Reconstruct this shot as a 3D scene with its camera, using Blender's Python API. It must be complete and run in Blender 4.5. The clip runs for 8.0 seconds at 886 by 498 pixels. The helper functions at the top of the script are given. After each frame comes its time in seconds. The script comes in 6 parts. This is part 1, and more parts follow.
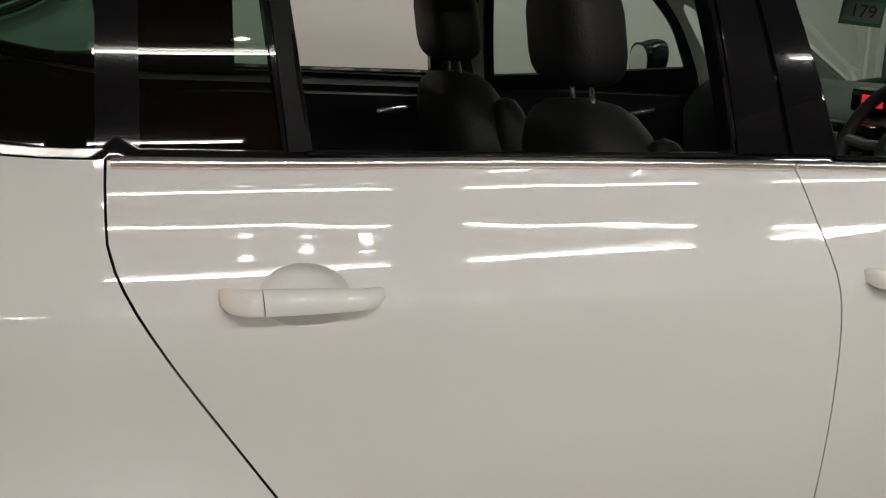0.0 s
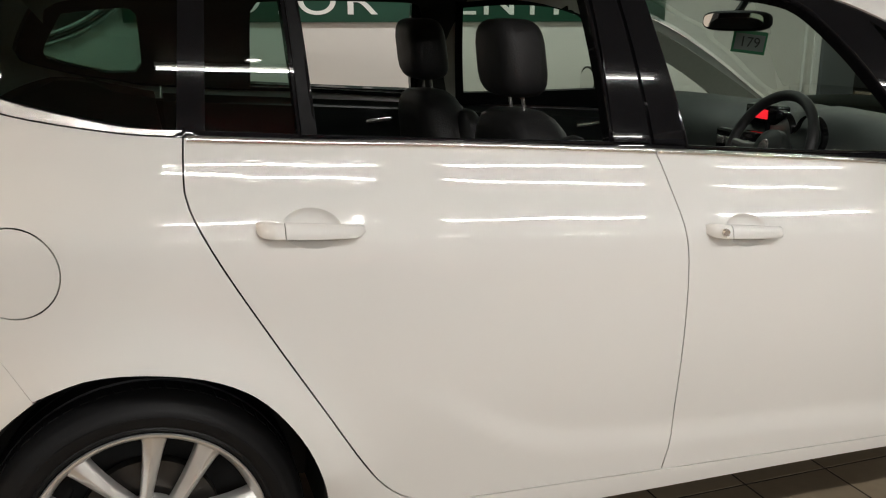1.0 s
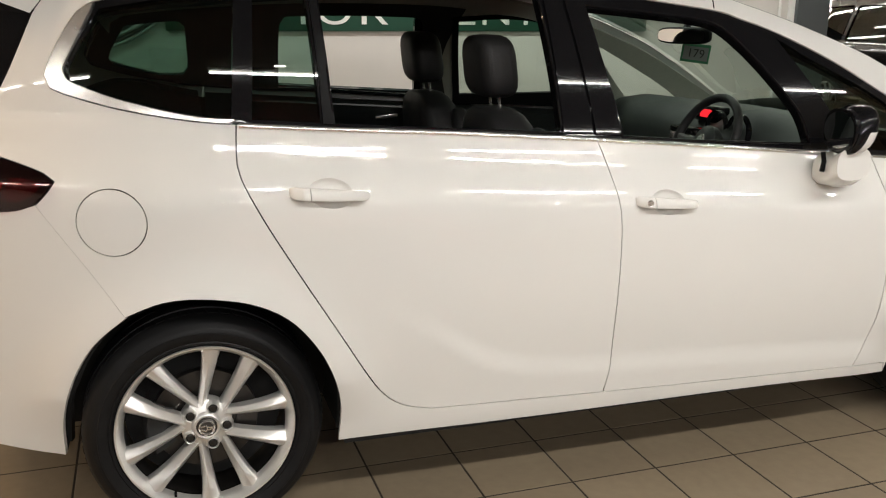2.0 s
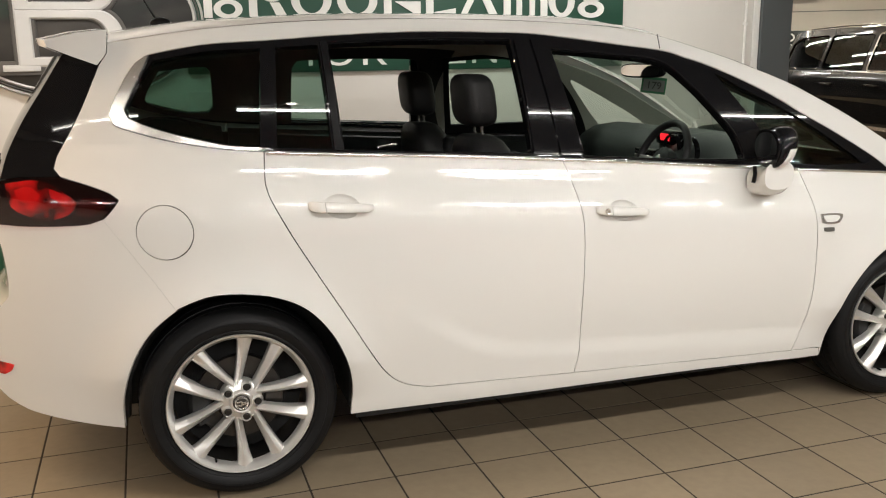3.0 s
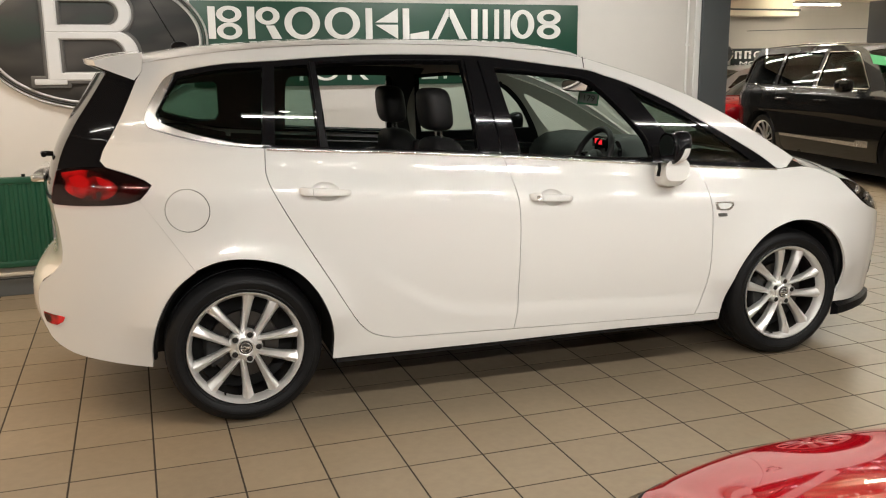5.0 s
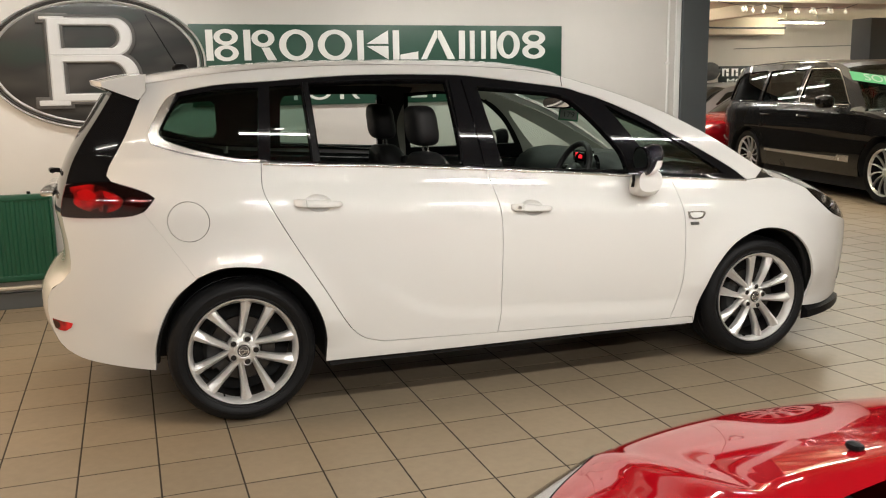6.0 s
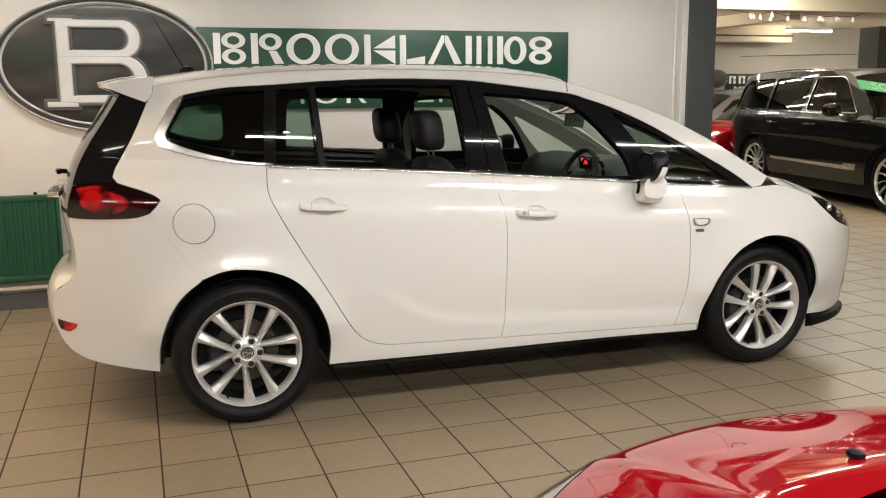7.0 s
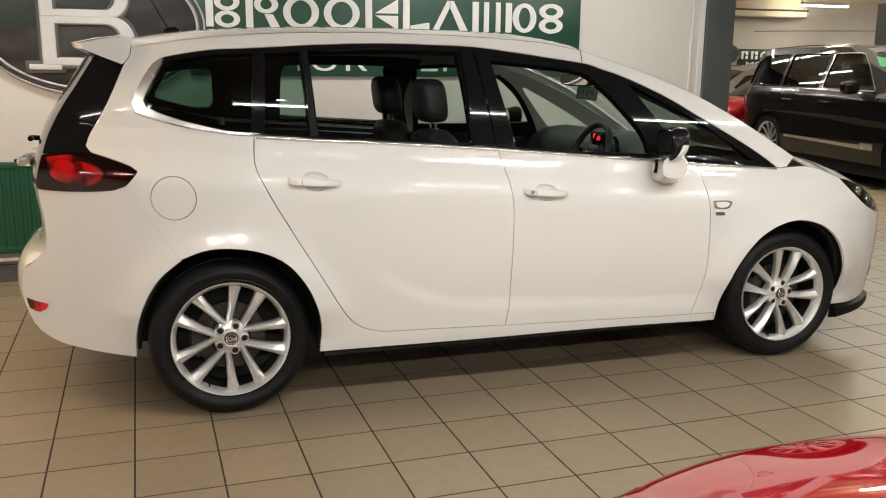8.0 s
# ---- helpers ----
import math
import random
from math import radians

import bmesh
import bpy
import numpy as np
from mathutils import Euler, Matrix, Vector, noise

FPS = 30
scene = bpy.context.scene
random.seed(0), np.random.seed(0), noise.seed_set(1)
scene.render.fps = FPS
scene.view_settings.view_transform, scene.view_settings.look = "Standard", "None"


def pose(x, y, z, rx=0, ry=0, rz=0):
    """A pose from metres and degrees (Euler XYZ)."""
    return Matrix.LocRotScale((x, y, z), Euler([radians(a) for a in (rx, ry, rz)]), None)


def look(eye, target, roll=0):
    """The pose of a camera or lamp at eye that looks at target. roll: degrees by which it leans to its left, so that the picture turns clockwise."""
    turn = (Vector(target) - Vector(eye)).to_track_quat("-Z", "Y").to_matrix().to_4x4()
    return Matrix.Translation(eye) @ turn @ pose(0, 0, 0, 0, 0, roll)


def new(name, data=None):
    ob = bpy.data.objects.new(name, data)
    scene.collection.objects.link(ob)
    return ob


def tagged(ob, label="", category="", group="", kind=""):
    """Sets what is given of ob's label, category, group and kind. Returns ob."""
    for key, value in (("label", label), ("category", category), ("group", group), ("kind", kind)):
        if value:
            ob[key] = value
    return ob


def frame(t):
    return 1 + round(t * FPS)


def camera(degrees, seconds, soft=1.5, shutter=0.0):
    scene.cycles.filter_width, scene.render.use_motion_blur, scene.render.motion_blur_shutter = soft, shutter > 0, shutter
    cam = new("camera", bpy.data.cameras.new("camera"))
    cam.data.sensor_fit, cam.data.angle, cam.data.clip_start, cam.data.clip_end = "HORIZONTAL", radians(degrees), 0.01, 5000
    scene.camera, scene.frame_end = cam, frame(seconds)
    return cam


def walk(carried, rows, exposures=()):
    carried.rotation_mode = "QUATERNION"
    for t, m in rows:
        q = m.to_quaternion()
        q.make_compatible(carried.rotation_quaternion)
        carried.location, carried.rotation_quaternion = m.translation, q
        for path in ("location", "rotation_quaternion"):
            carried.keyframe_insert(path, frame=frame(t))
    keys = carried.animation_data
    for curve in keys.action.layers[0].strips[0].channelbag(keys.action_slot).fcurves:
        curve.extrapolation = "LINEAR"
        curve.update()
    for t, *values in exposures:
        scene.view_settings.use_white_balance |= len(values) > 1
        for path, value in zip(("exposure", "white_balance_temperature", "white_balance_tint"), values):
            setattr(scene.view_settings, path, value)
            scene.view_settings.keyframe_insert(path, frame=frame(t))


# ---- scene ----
cam = camera(52.8, 8.0, 1.1)
PATH = [
    (0, (0.186, -2.048, 1.385), (0.783, -0.223, 0.827), -0.3),
    (0.5, (0.131, -2.358, 1.388), (0.715, -0.535, 0.808), -0.1),
    (1, (0.057, -2.669, 1.411), (0.669, -0.834, 0.905), 0.0),
    (1.5, (-0.003, -2.974, 1.434), (0.584, -1.136, 0.907), 0.8),
    (3, (-0.19, -3.804, 1.488), (0.392, -1.94, 1.058), -0.8),
    (3.5, (-0.236, -4.003, 1.479), (0.363, -2.148, 1.033), -0.3),
    (4, (-0.253, -4.249, 1.523), (0.336, -2.392, 1.072), -0.2),
    (4.5, (-0.292, -4.437, 1.512), (0.305, -2.577, 1.082), -0.3),
    (6, (-0.359, -4.868, 1.501), (0.258, -3.0, 1.142), -1.0),
    (6.5, (-0.365, -4.877, 1.502), (0.252, -3.007, 1.15), -0.7),
    (7, (-0.356, -4.875, 1.5), (0.25, -3.002, 1.152), -0.5),
    (7.5, (-0.295, -4.794, 1.498), (0.303, -2.922, 1.126), 0.2),
    (8, (-0.254, -4.578, 1.481), (0.344, -2.713, 1.072), 0.5),
]
EXPOSURES = [(0, -.60, 6120, 10), (0.5, -.86, 6120, 10), (1.0, -.22, 6130, 10), (1.5, -.03, 6150, 10), (2.3, .05, 6200, 10), (3.0, .10, 6220, 10), (4.5, .06, 6250, 10), (7.0, .05, 6250, 10), (8.0, -.02, 6250, 10)]
walk(cam, [(t, look(eye, target, roll)) for t, eye, target, roll in PATH], EXPOSURES)

# ---------------------------------------------------------------- light
ROOM = pose(0, 0, 0, 0, 0, 0.96)          # the showroom is turned by a degree against the parked car
CEIL = 2.62
world = bpy.data.worlds.new("world")
world.use_nodes = True
world.node_tree.nodes["Background"].inputs[0].default_value = (1.0, 0.93, 0.82, 1)
world.node_tree.nodes["Background"].inputs[1].default_value = 0.02
scene.world = world


def lamp(name, x, y, z, sx, sy, watts, color=(1.0, 0.95, 0.86), turn=0):
    data = bpy.data.lights.new(name, "AREA")
    data.shape, data.size, data.size_y, data.energy, data.color = "RECTANGLE", sx, sy, watts, color
    ob = new(name, data)
    ob.matrix_world = ROOM @ pose(x, y, z, 0, 0, turn)
    return ob


# ---------------------------------------------------------------- helpers
def link(nt, a, b):
    nt.links.new(a, b)


def material(name, color, rough=0.5, metal=0.0, coat=0.0, grain=0.0, scale=8.0, bump=0.0, bump_scale=60.0,
             per_piece=0.0, spec=0.5, stain=0.0, stain_scale=1.2):
    """A principled surface: base colour varied at two scales, a fine bump, gloss varied by wear."""
    m = bpy.data.materials.new(name)
    m.use_nodes = True
    nt = m.node_tree
    p = nt.nodes["Principled BSDF"]
    p.inputs["Roughness"].default_value = rough
    p.inputs["Metallic"].default_value = metal
    p.inputs["Coat Weight"].default_value = coat
    p.inputs["Coat Roughness"].default_value = 0.03
    p.inputs["Specular IOR Level"].default_value = spec
    base = nt.nodes.new("ShaderNodeRGB")
    base.outputs[0].default_value = (*color, 1)
    out = base.outputs[0]
    co = nt.nodes.new("ShaderNodeTexCoord")
    where = co.outputs["Object"]
    if per_piece:
        own = nt.nodes.new("ShaderNodeObjectInfo")
        shift = nt.nodes.new("ShaderNodeVectorMath")
        shift.operation = "MULTIPLY_ADD"
        shift.inputs[1].default_value = (37.0, 23.0, 11.0)
        link(nt, own.outputs["Random"], shift.inputs[0])
        link(nt, where, shift.inputs[2])
        where = shift.outputs[0]
    for amount, sc, det in ((grain, scale, 6), (stain, stain_scale, 3)):
        if amount:
            n = nt.nodes.new("ShaderNodeTexNoise")
            n.inputs["Scale"].default_value, n.inputs["Detail"].default_value = sc, det
            link(nt, where, n.inputs["Vector"])
            r = nt.nodes.new("ShaderNodeMapRange")
            r.inputs[1].default_value, r.inputs[2].default_value = 0.15, 0.85
            r.inputs[3].default_value, r.inputs[4].default_value = 1 - amount, 1 + amount
            link(nt, n.outputs["Fac"], r.inputs[0])
            mul = nt.nodes.new("ShaderNodeVectorMath")
            mul.operation = "SCALE"
            link(nt, out, mul.inputs[0])
            link(nt, r.outputs[0], mul.inputs["Scale"])
            out = mul.outputs[0]
            rr = nt.nodes.new("ShaderNodeMapRange")
            rr.inputs[3].default_value, rr.inputs[4].default_value = rough * 0.85, min(1, rough * 1.15)
            link(nt, n.outputs["Fac"], rr.inputs[0])
            link(nt, rr.outputs[0], p.inputs["Roughness"])
    if per_piece:
        info = nt.nodes.new("ShaderNodeObjectInfo")
        geo = nt.nodes.new("ShaderNodeNewGeometry")
        add = nt.nodes.new("ShaderNodeMath")
        add.operation = "ADD"
        link(nt, info.outputs["Random"], add.inputs[0])
        link(nt, geo.outputs["Random Per Island"], add.inputs[1])
        fr = nt.nodes.new("ShaderNodeMath")
        fr.operation = "FRACT"
        link(nt, add.outputs[0], fr.inputs[0])
        r = nt.nodes.new("ShaderNodeMapRange")
        r.inputs[3].default_value, r.inputs[4].default_value = 1 - per_piece, 1 + per_piece
        link(nt, fr.outputs[0], r.inputs[0])
        mul = nt.nodes.new("ShaderNodeVectorMath")
        mul.operation = "SCALE"
        link(nt, out, mul.inputs[0])
        link(nt, r.outputs[0], mul.inputs["Scale"])
        out = mul.outputs[0]
    link(nt, out, p.inputs["Base Color"])
    if bump:
        n = nt.nodes.new("ShaderNodeTexNoise")
        n.inputs["Scale"].default_value, n.inputs["Detail"].default_value = bump_scale, 4
        link(nt, where, n.inputs["Vector"])
        b = nt.nodes.new("ShaderNodeBump")
        b.inputs["Strength"].default_value, b.inputs["Distance"].default_value = bump, 0.01
        link(nt, n.outputs["Fac"], b.inputs["Height"])
        link(nt, b.outputs[0], p.inputs["Normal"])
    return m


def glass(name, tint, see=0.8, rough=0.0):
    """Window glass as a thin sheet: tinted see-through plus a mirror-like gloss that grows at a slant."""
    m = bpy.data.materials.new(name)
    m.use_nodes = True
    nt = m.node_tree
    nt.nodes.remove(nt.nodes["Principled BSDF"])
    t = nt.nodes.new("ShaderNodeBsdfTransparent")
    t.inputs[0].default_value = (*[c * see for c in tint], 1)
    g = nt.nodes.new("ShaderNodeBsdfGlossy")
    g.inputs["Roughness"].default_value = rough
    lw = nt.nodes.new("ShaderNodeLayerWeight")
    lw.inputs[0].default_value = 0.5
    pw = nt.nodes.new("ShaderNodeMath")
    pw.operation = "POWER"
    pw.inputs[1].default_value = 4.0
    link(nt, lw.outputs["Facing"], pw.inputs[0])
    f = nt.nodes.new("ShaderNodeMath")
    f.operation = "MULTIPLY_ADD"
    f.inputs[1].default_value, f.inputs[2].default_value = 0.85, 0.075
    link(nt, pw.outputs[0], f.inputs[0])
    mx = nt.nodes.new("ShaderNodeMixShader")
    link(nt, f.outputs[0], mx.inputs[0])
    link(nt, t.outputs[0], mx.inputs[1])
    link(nt, g.outputs[0], mx.inputs[2])
    link(nt, mx.outputs[0], nt.nodes["Material Output"].inputs[0])
    return m


def glow(name, color, strength):
    m = bpy.data.materials.new(name)
    m.use_nodes = True
    p = m.node_tree.nodes["Principled BSDF"]
    p.inputs["Base Color"].default_value = (*color, 1)
    p.inputs["Emission Color"].default_value = (*color, 1)
    p.inputs["Emission Strength"].default_value = strength
    return m


WHITE = material("white car paint", (0.77, 0.76, 0.73), 0.5, spec=0.15, coat=1.0, grain=0.012, scale=3.0)
BLACKGLOSS = material("gloss black trim", (0.0075, 0.0075, 0.0085), 0.10, coat=0.5, spec=0.05, grain=0.05, scale=6)
BLACKMATT = material("matt black plastic", (0.009, 0.009, 0.0095), 0.35, spec=0.06, grain=0.15, scale=30, bump=0.08, bump_scale=400)
UNDER = material("dark underbody", (0.014, 0.014, 0.014), 0.8, grain=0.3, scale=12)
RUBBER = material("tyre rubber", (0.010, 0.010, 0.0105), 0.48, spec=0.16, grain=0.2, scale=20, bump=0.06, bump_scale=150)
CHROME = material("bright trim", (0.93, 0.92, 0.90), 0.16, metal=0.9, grain=0.03, scale=20)
ALLOY = material("silver alloy", (0.80, 0.79, 0.77), 0.36, metal=0.8, coat=0.15, grain=0.02, scale=14)
STEEL = material("brake steel", (0.07, 0.065, 0.06), 0.45, metal=0.9, grain=0.2, scale=25)
LEATHER = material("black leather", (0.020, 0.0195, 0.020), 0.58, grain=0.2, scale=25, bump=0.12, bump_scale=180)
TRIM = material("grey cabin trim", (0.40, 0.395, 0.345), 0.8, grain=0.06, scale=60, bump=0.06, bump_scale=500)
DASH = material("dark dashboard", (0.022, 0.025, 0.024), 0.55, grain=0.15, scale=40, bump=0.1, bump_scale=300)
PRIVACY = glass("dark privacy glass", (0.27, 0.41, 0.35), 1.0)
TRIMDARK = material("dark cabin trim", (0.026, 0.026, 0.025), 0.75, grain=0.1, scale=50, bump=0.06, bump_scale=400)
TINT = glass("green tinted glass", (0.62, 0.74, 0.66), 0.9)
CLEAR = glass("clear lamp cover", (0.9, 0.9, 0.9), 0.95)
RED = material("red car paint", (0.27, 0.002, 0.006), 0.5, coat=1.0, spec=0.0, grain=0.03, scale=5)
BLACKPAINT = material("black car paint", (0.0025, 0.002, 0.0015), 0.4, coat=1.0, spec=0.1, grain=0.1, scale=3)
WALL = material("warm white painted wall", (0.66, 0.635, 0.60), 0.75, grain=0.025, scale=4, bump=0.05, bump_scale=220, stain=0.03, stain_scale=0.7)
GREY = material("dark grey painted post", (0.085, 0.095, 0.10), 0.55, grain=0.06, scale=6, bump=0.04, bump_scale=150)
# near black, for the unseen walls that the black car's side mirrors
CHARCOAL = material("dark reflection-blocking wall", (0.022, 0.022, 0.022), 0.7, grain=0.1, scale=4, bump=0.05, bump_scale=150)
GREEN = material("deep green board", (0.012, 0.062, 0.037), 0.42, grain=0.06, scale=5)
LETTER = material("white sign letters", (0.78, 0.78, 0.75), 0.5, grain=0.03, scale=12)
TILE = material("beige floor tile", (0.240, 0.188, 0.126), 0.42, spec=0.32, grain=0.10, scale=26, bump=0.025, bump_scale=60, per_piece=0.06, stain=0.10, stain_scale=2.2)
GROUT = material("dark grout", (0.024, 0.017, 0.010), 0.9, grain=0.25, scale=25)
FARWALL = material("grey-beige far wall", (0.42, 0.40, 0.36), 0.8, grain=0.03, scale=3, bump=0.05, bump_scale=150, stain=0.04, stain_scale=0.8)
GREEN2 = material("green radiator enamel", (0.010, 0.075, 0.040), 0.35, grain=0.08, scale=6, bump=0.02, bump_scale=100)
SILVER = material("silver car paint", (0.45, 0.44, 0.42), 0.3, metal=0.6, coat=1.0, grain=0.03, scale=4)
FROST = material("frosted bulb glass", (0.75, 0.70, 0.60), 0.25, coat=0.5, grain=0.04, scale=20)
DARKGLASS = material("dark car glass", (0.008, 0.010, 0.009), 0.04, coat=1.0, grain=0.1, scale=3)
LAMPGLASS = material("bright headlamp", (0.80, 0.80, 0.80), 0.2, coat=0.5, grain=0.25, scale=14)
FARBOARD = material("black-green board", (0.007, 0.014, 0.011), 0.4, grain=0.1, scale=5)
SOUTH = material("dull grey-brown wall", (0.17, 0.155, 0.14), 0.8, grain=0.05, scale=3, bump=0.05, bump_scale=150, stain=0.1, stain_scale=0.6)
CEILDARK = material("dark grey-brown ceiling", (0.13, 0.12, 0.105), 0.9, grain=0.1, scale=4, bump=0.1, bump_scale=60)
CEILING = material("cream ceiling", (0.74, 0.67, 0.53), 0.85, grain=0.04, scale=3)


def thing(name, m=None, **tags):
    ob = new(name)
    ob.empty_display_size = 0.2
    if m is not None:
        ob.matrix_world = m
    return tagged(ob, **tags)


def part(name, bm, mat, parent, label="", smooth=True):
    me = bpy.data.meshes.new(name)
    bmesh.ops.recalc_face_normals(bm, faces=bm.faces[:])
    bm.to_mesh(me)
    bm.free()
    if smooth:
        me.shade_smooth()
        me.set_sharp_from_angle(angle=radians(38))
    me.materials.append(mat)
    ob = new(name, me)
    ob.parent = parent
    if label:
        ob["label"] = label
    return ob


def solid(name, bm, mat, m=None, smooth=False, **tags):
    """A thing or a piece of the setting in one mesh."""
    ob = part(name, bm, mat, None, smooth=smooth)
    if m is not None:
        ob.matrix_world = m
    return tagged(ob, **tags)


def box(bm, x0, y0, z0, x1, y1, z1, bevel=0.0, seg=2):
    r = bmesh.ops.create_cube(bm, size=1.0)
    for v in r["verts"]:
        v.co = Vector(((x0 + x1) / 2 + v.co.x * (x1 - x0), (y0 + y1) / 2 + v.co.y * (y1 - y0), (z0 + z1) / 2 + v.co.z * (z1 - z0)))
    if bevel:
        es = list({e for v in r["verts"] for e in v.link_edges})
        bmesh.ops.bevel(bm, geom=es, offset=bevel, segments=seg, profile=0.5, affect="EDGES")
    return r


def boxed(*a, **k):
    bm = bmesh.new()
    box(bm, *a, **k)
    return bm


def tube(bm, pts, r, n=8, closed=False, rs=None):
    """A round bar along points."""
    pts = [Vector(p) for p in pts]
    rings = []
    k = len(pts)
    up = Vector((0.123, 0.31, 0.94)).normalized()
    for i, p in enumerate(pts):
        a = pts[(i - 1) % k] if closed or i else p
        b = pts[(i + 1) % k] if closed or i < k - 1 else p
        d = (b - a).normalized()
        s = d.cross(up).normalized()
        u = s.cross(d)
        rad = rs[i] if rs else r
        rings.append([bm.verts.new(p + rad * (math.cos(2 * math.pi * j / n) * s + math.sin(2 * math.pi * j / n) * u)) for j in range(n)])
    for i in range(k if closed else k - 1):
        A, B = rings[i], rings[(i + 1) % k]
        for j in range(n):
            bm.faces.new((A[j], A[(j + 1) % n], B[(j + 1) % n], B[j]))
    if not closed:
        bm.faces.new(rings[0][::-1])
        bm.faces.new(rings[-1])


def lathe(bm, prof, n=48, y0=0.0, cap=False):
    """Turns (radius, y) pairs round the y axis."""
    rings = []
    for r, y in prof:
        rings.append([bm.verts.new((r * math.cos(2 * math.pi * j / n), y0 + y, r * math.sin(2 * math.pi * j / n))) for j in range(n)])
    for A, B in zip(rings, rings[1:]):
        for j in range(n):
            bm.faces.new((A[j], A[(j + 1) % n], B[(j + 1) % n], B[j]))
    if cap:
        bm.faces.new(rings[0])
        bm.faces.new(rings[-1])


def grid_mesh(bm, rows, close=False):
    """Faces over rows of points."""
    vs = [[bm.verts.new(p) for p in row] for row in rows]
    for a, b in zip(vs, vs[1:]):
        n = len(a)
        for j in range(n if close else n - 1):
            bm.faces.new((a[j], a[(j + 1) % n], b[(j + 1) % n], b[j]))
    return vs


def crv(points, step=0.03):
    """A smooth curve through points, without its last point."""
    out = []
    P = [Vector(p) for p in points]
    for i in range(len(P) - 1):
        p0, p1, p2, p3 = P[max(i - 1, 0)], P[i], P[i + 1], P[min(i + 2, len(P) - 1)]
        n = max(1, round((p2 - p1).length / step))
        for k in range(n):
            u = k / n
            out.append(0.5 * ((2 * p1) + (p2 - p0) * u + (2 * p0 - 5 * p1 + 4 * p2 - p3) * u * u + (3 * p1 - p0 - 3 * p2 + p3) * u ** 3))
    return out


# ---------------------------------------------------------------- the white car: shape of its flank
LOW = [(.20, .872), (.27, .892), (.36, .904), (.48, .920), (.60, .932), (.72, .939), (.82, .940), (.92, .9385)]
TILT = [(0, 30.4), (.024, 27.4), (.05, 22.6), (.062, 22.1), (.075, 24.6), (.085, 27.2), (.10, 29.2), (.112, 29.8), (.13, 29.0), (.155, 27.2), (.175, 21), (.20, 12), (.23, 6), (.26, 3.8)]


def knots(tab, q):
    """A smooth curve through (place, value) pairs, straight beyond its ends."""
    n = len(tab)
    if q <= tab[0][0]:
        return tab[0][1] + (q - tab[0][0]) * (tab[1][1] - tab[0][1]) / (tab[1][0] - tab[0][0])
    if q >= tab[-1][0]:
        return tab[-1][1] + (q - tab[-1][0]) * (tab[-1][1] - tab[-2][1]) / (tab[-1][0] - tab[-2][0])
    i = 0
    while q > tab[i + 1][0]:
        i += 1
    (q0, v0), (q1, v1) = tab[i], tab[i + 1]
    h = q1 - q0
    u = (q - q0) / h

    def slope(k):
        a, b = tab[max(k - 1, 0)], tab[min(k + 1, n - 1)]
        return (b[1] - a[1]) / (b[0] - a[0])
    m0, m1 = slope(i) * h, slope(i + 1) * h
    u2, u3 = u * u, u ** 3
    return (2 * u3 - 3 * u2 + 1) * v0 + (u3 - 2 * u2 + u) * m0 + (-2 * u3 + 3 * u2) * v1 + (u3 - u2) * m1


# the shoulder under the windows, from how far its skin leans at each depth below the belt
SHOULDER = [(0.0, .838)]
for k in range(26):
    SHOULDER.append((.01 * (k + 1), SHOULDER[-1][1] + .01 * math.tan(radians(knots(TILT, .01 * k + .005)))))
lean_scale = (.9385 - .838) / (SHOULDER[-1][1] - .838)
SHOULDER = [(q, .838 + (w - .838) * lean_scale) for q, w in SHOULDER]
SCOOP = [(.45, .70), (.527, .655), (.617, .602), (.745, .517), (.85, .462), (.98, .425), (1.25, .402), (1.6, .384), (1.92, .364), (2.25, .345)]


def belt(x):
    return 1.186 - .066 * x


def half(x, z):
    """Half the car's width at x ahead of the rear axle and z over the floor."""
    d = belt(x) - z
    if d >= .26:
        top = belt(x) - .26
        w = knots(LOW, z + (.92 - top) * max(0, (z - .3) / (top - .3)))
        if .45 < x < 2.4:
            u = min(1, max(0, (knots(SCOOP, x) - z) / .085 + .5))
            w += .010 * u * u * (3 - 2 * u) * min(1, (x - .45) / .35) * min(1, max(0, (2.4 - x) / .15))
    elif d >= 0:
        w = knots(SHOULDER, d)
    else:
        w = .838 + .20 * d - .42 * d * d
    for cx, swell in ((0, .034), (2.735, .029)):
        r = math.hypot(x - cx, z - .334)
        if z > .3 and r < .75:
            w += swell * math.exp(-((max(r, .37) - .37) / .095) ** 2) * min(1, (z - .3) / .15)
    if x < .13:
        w -= .40 * (.13 - x) ** 2
    if x > 2.8:
        w -= .70 * (x - 2.8) ** 3
    return w


def flank_normal(x, z, s, shape=half):
    e = 0.004
    return Vector(((shape(x - e, z) - shape(x + e, z)) / (2 * e), s, (shape(x, z - e) - shape(x, z + e)) / (2 * e))).normalized()


def inside(p, poly):
    x, y = p
    c = False
    j = len(poly) - 1
    for i in range(len(poly)):
        xi, yi = poly[i]
        xj, yj = poly[j]
        if (yi > y) != (yj > y) and x < (xj - xi) * (y - yi) / (yj - yi) + xi:
            c = not c
        j = i
    return c


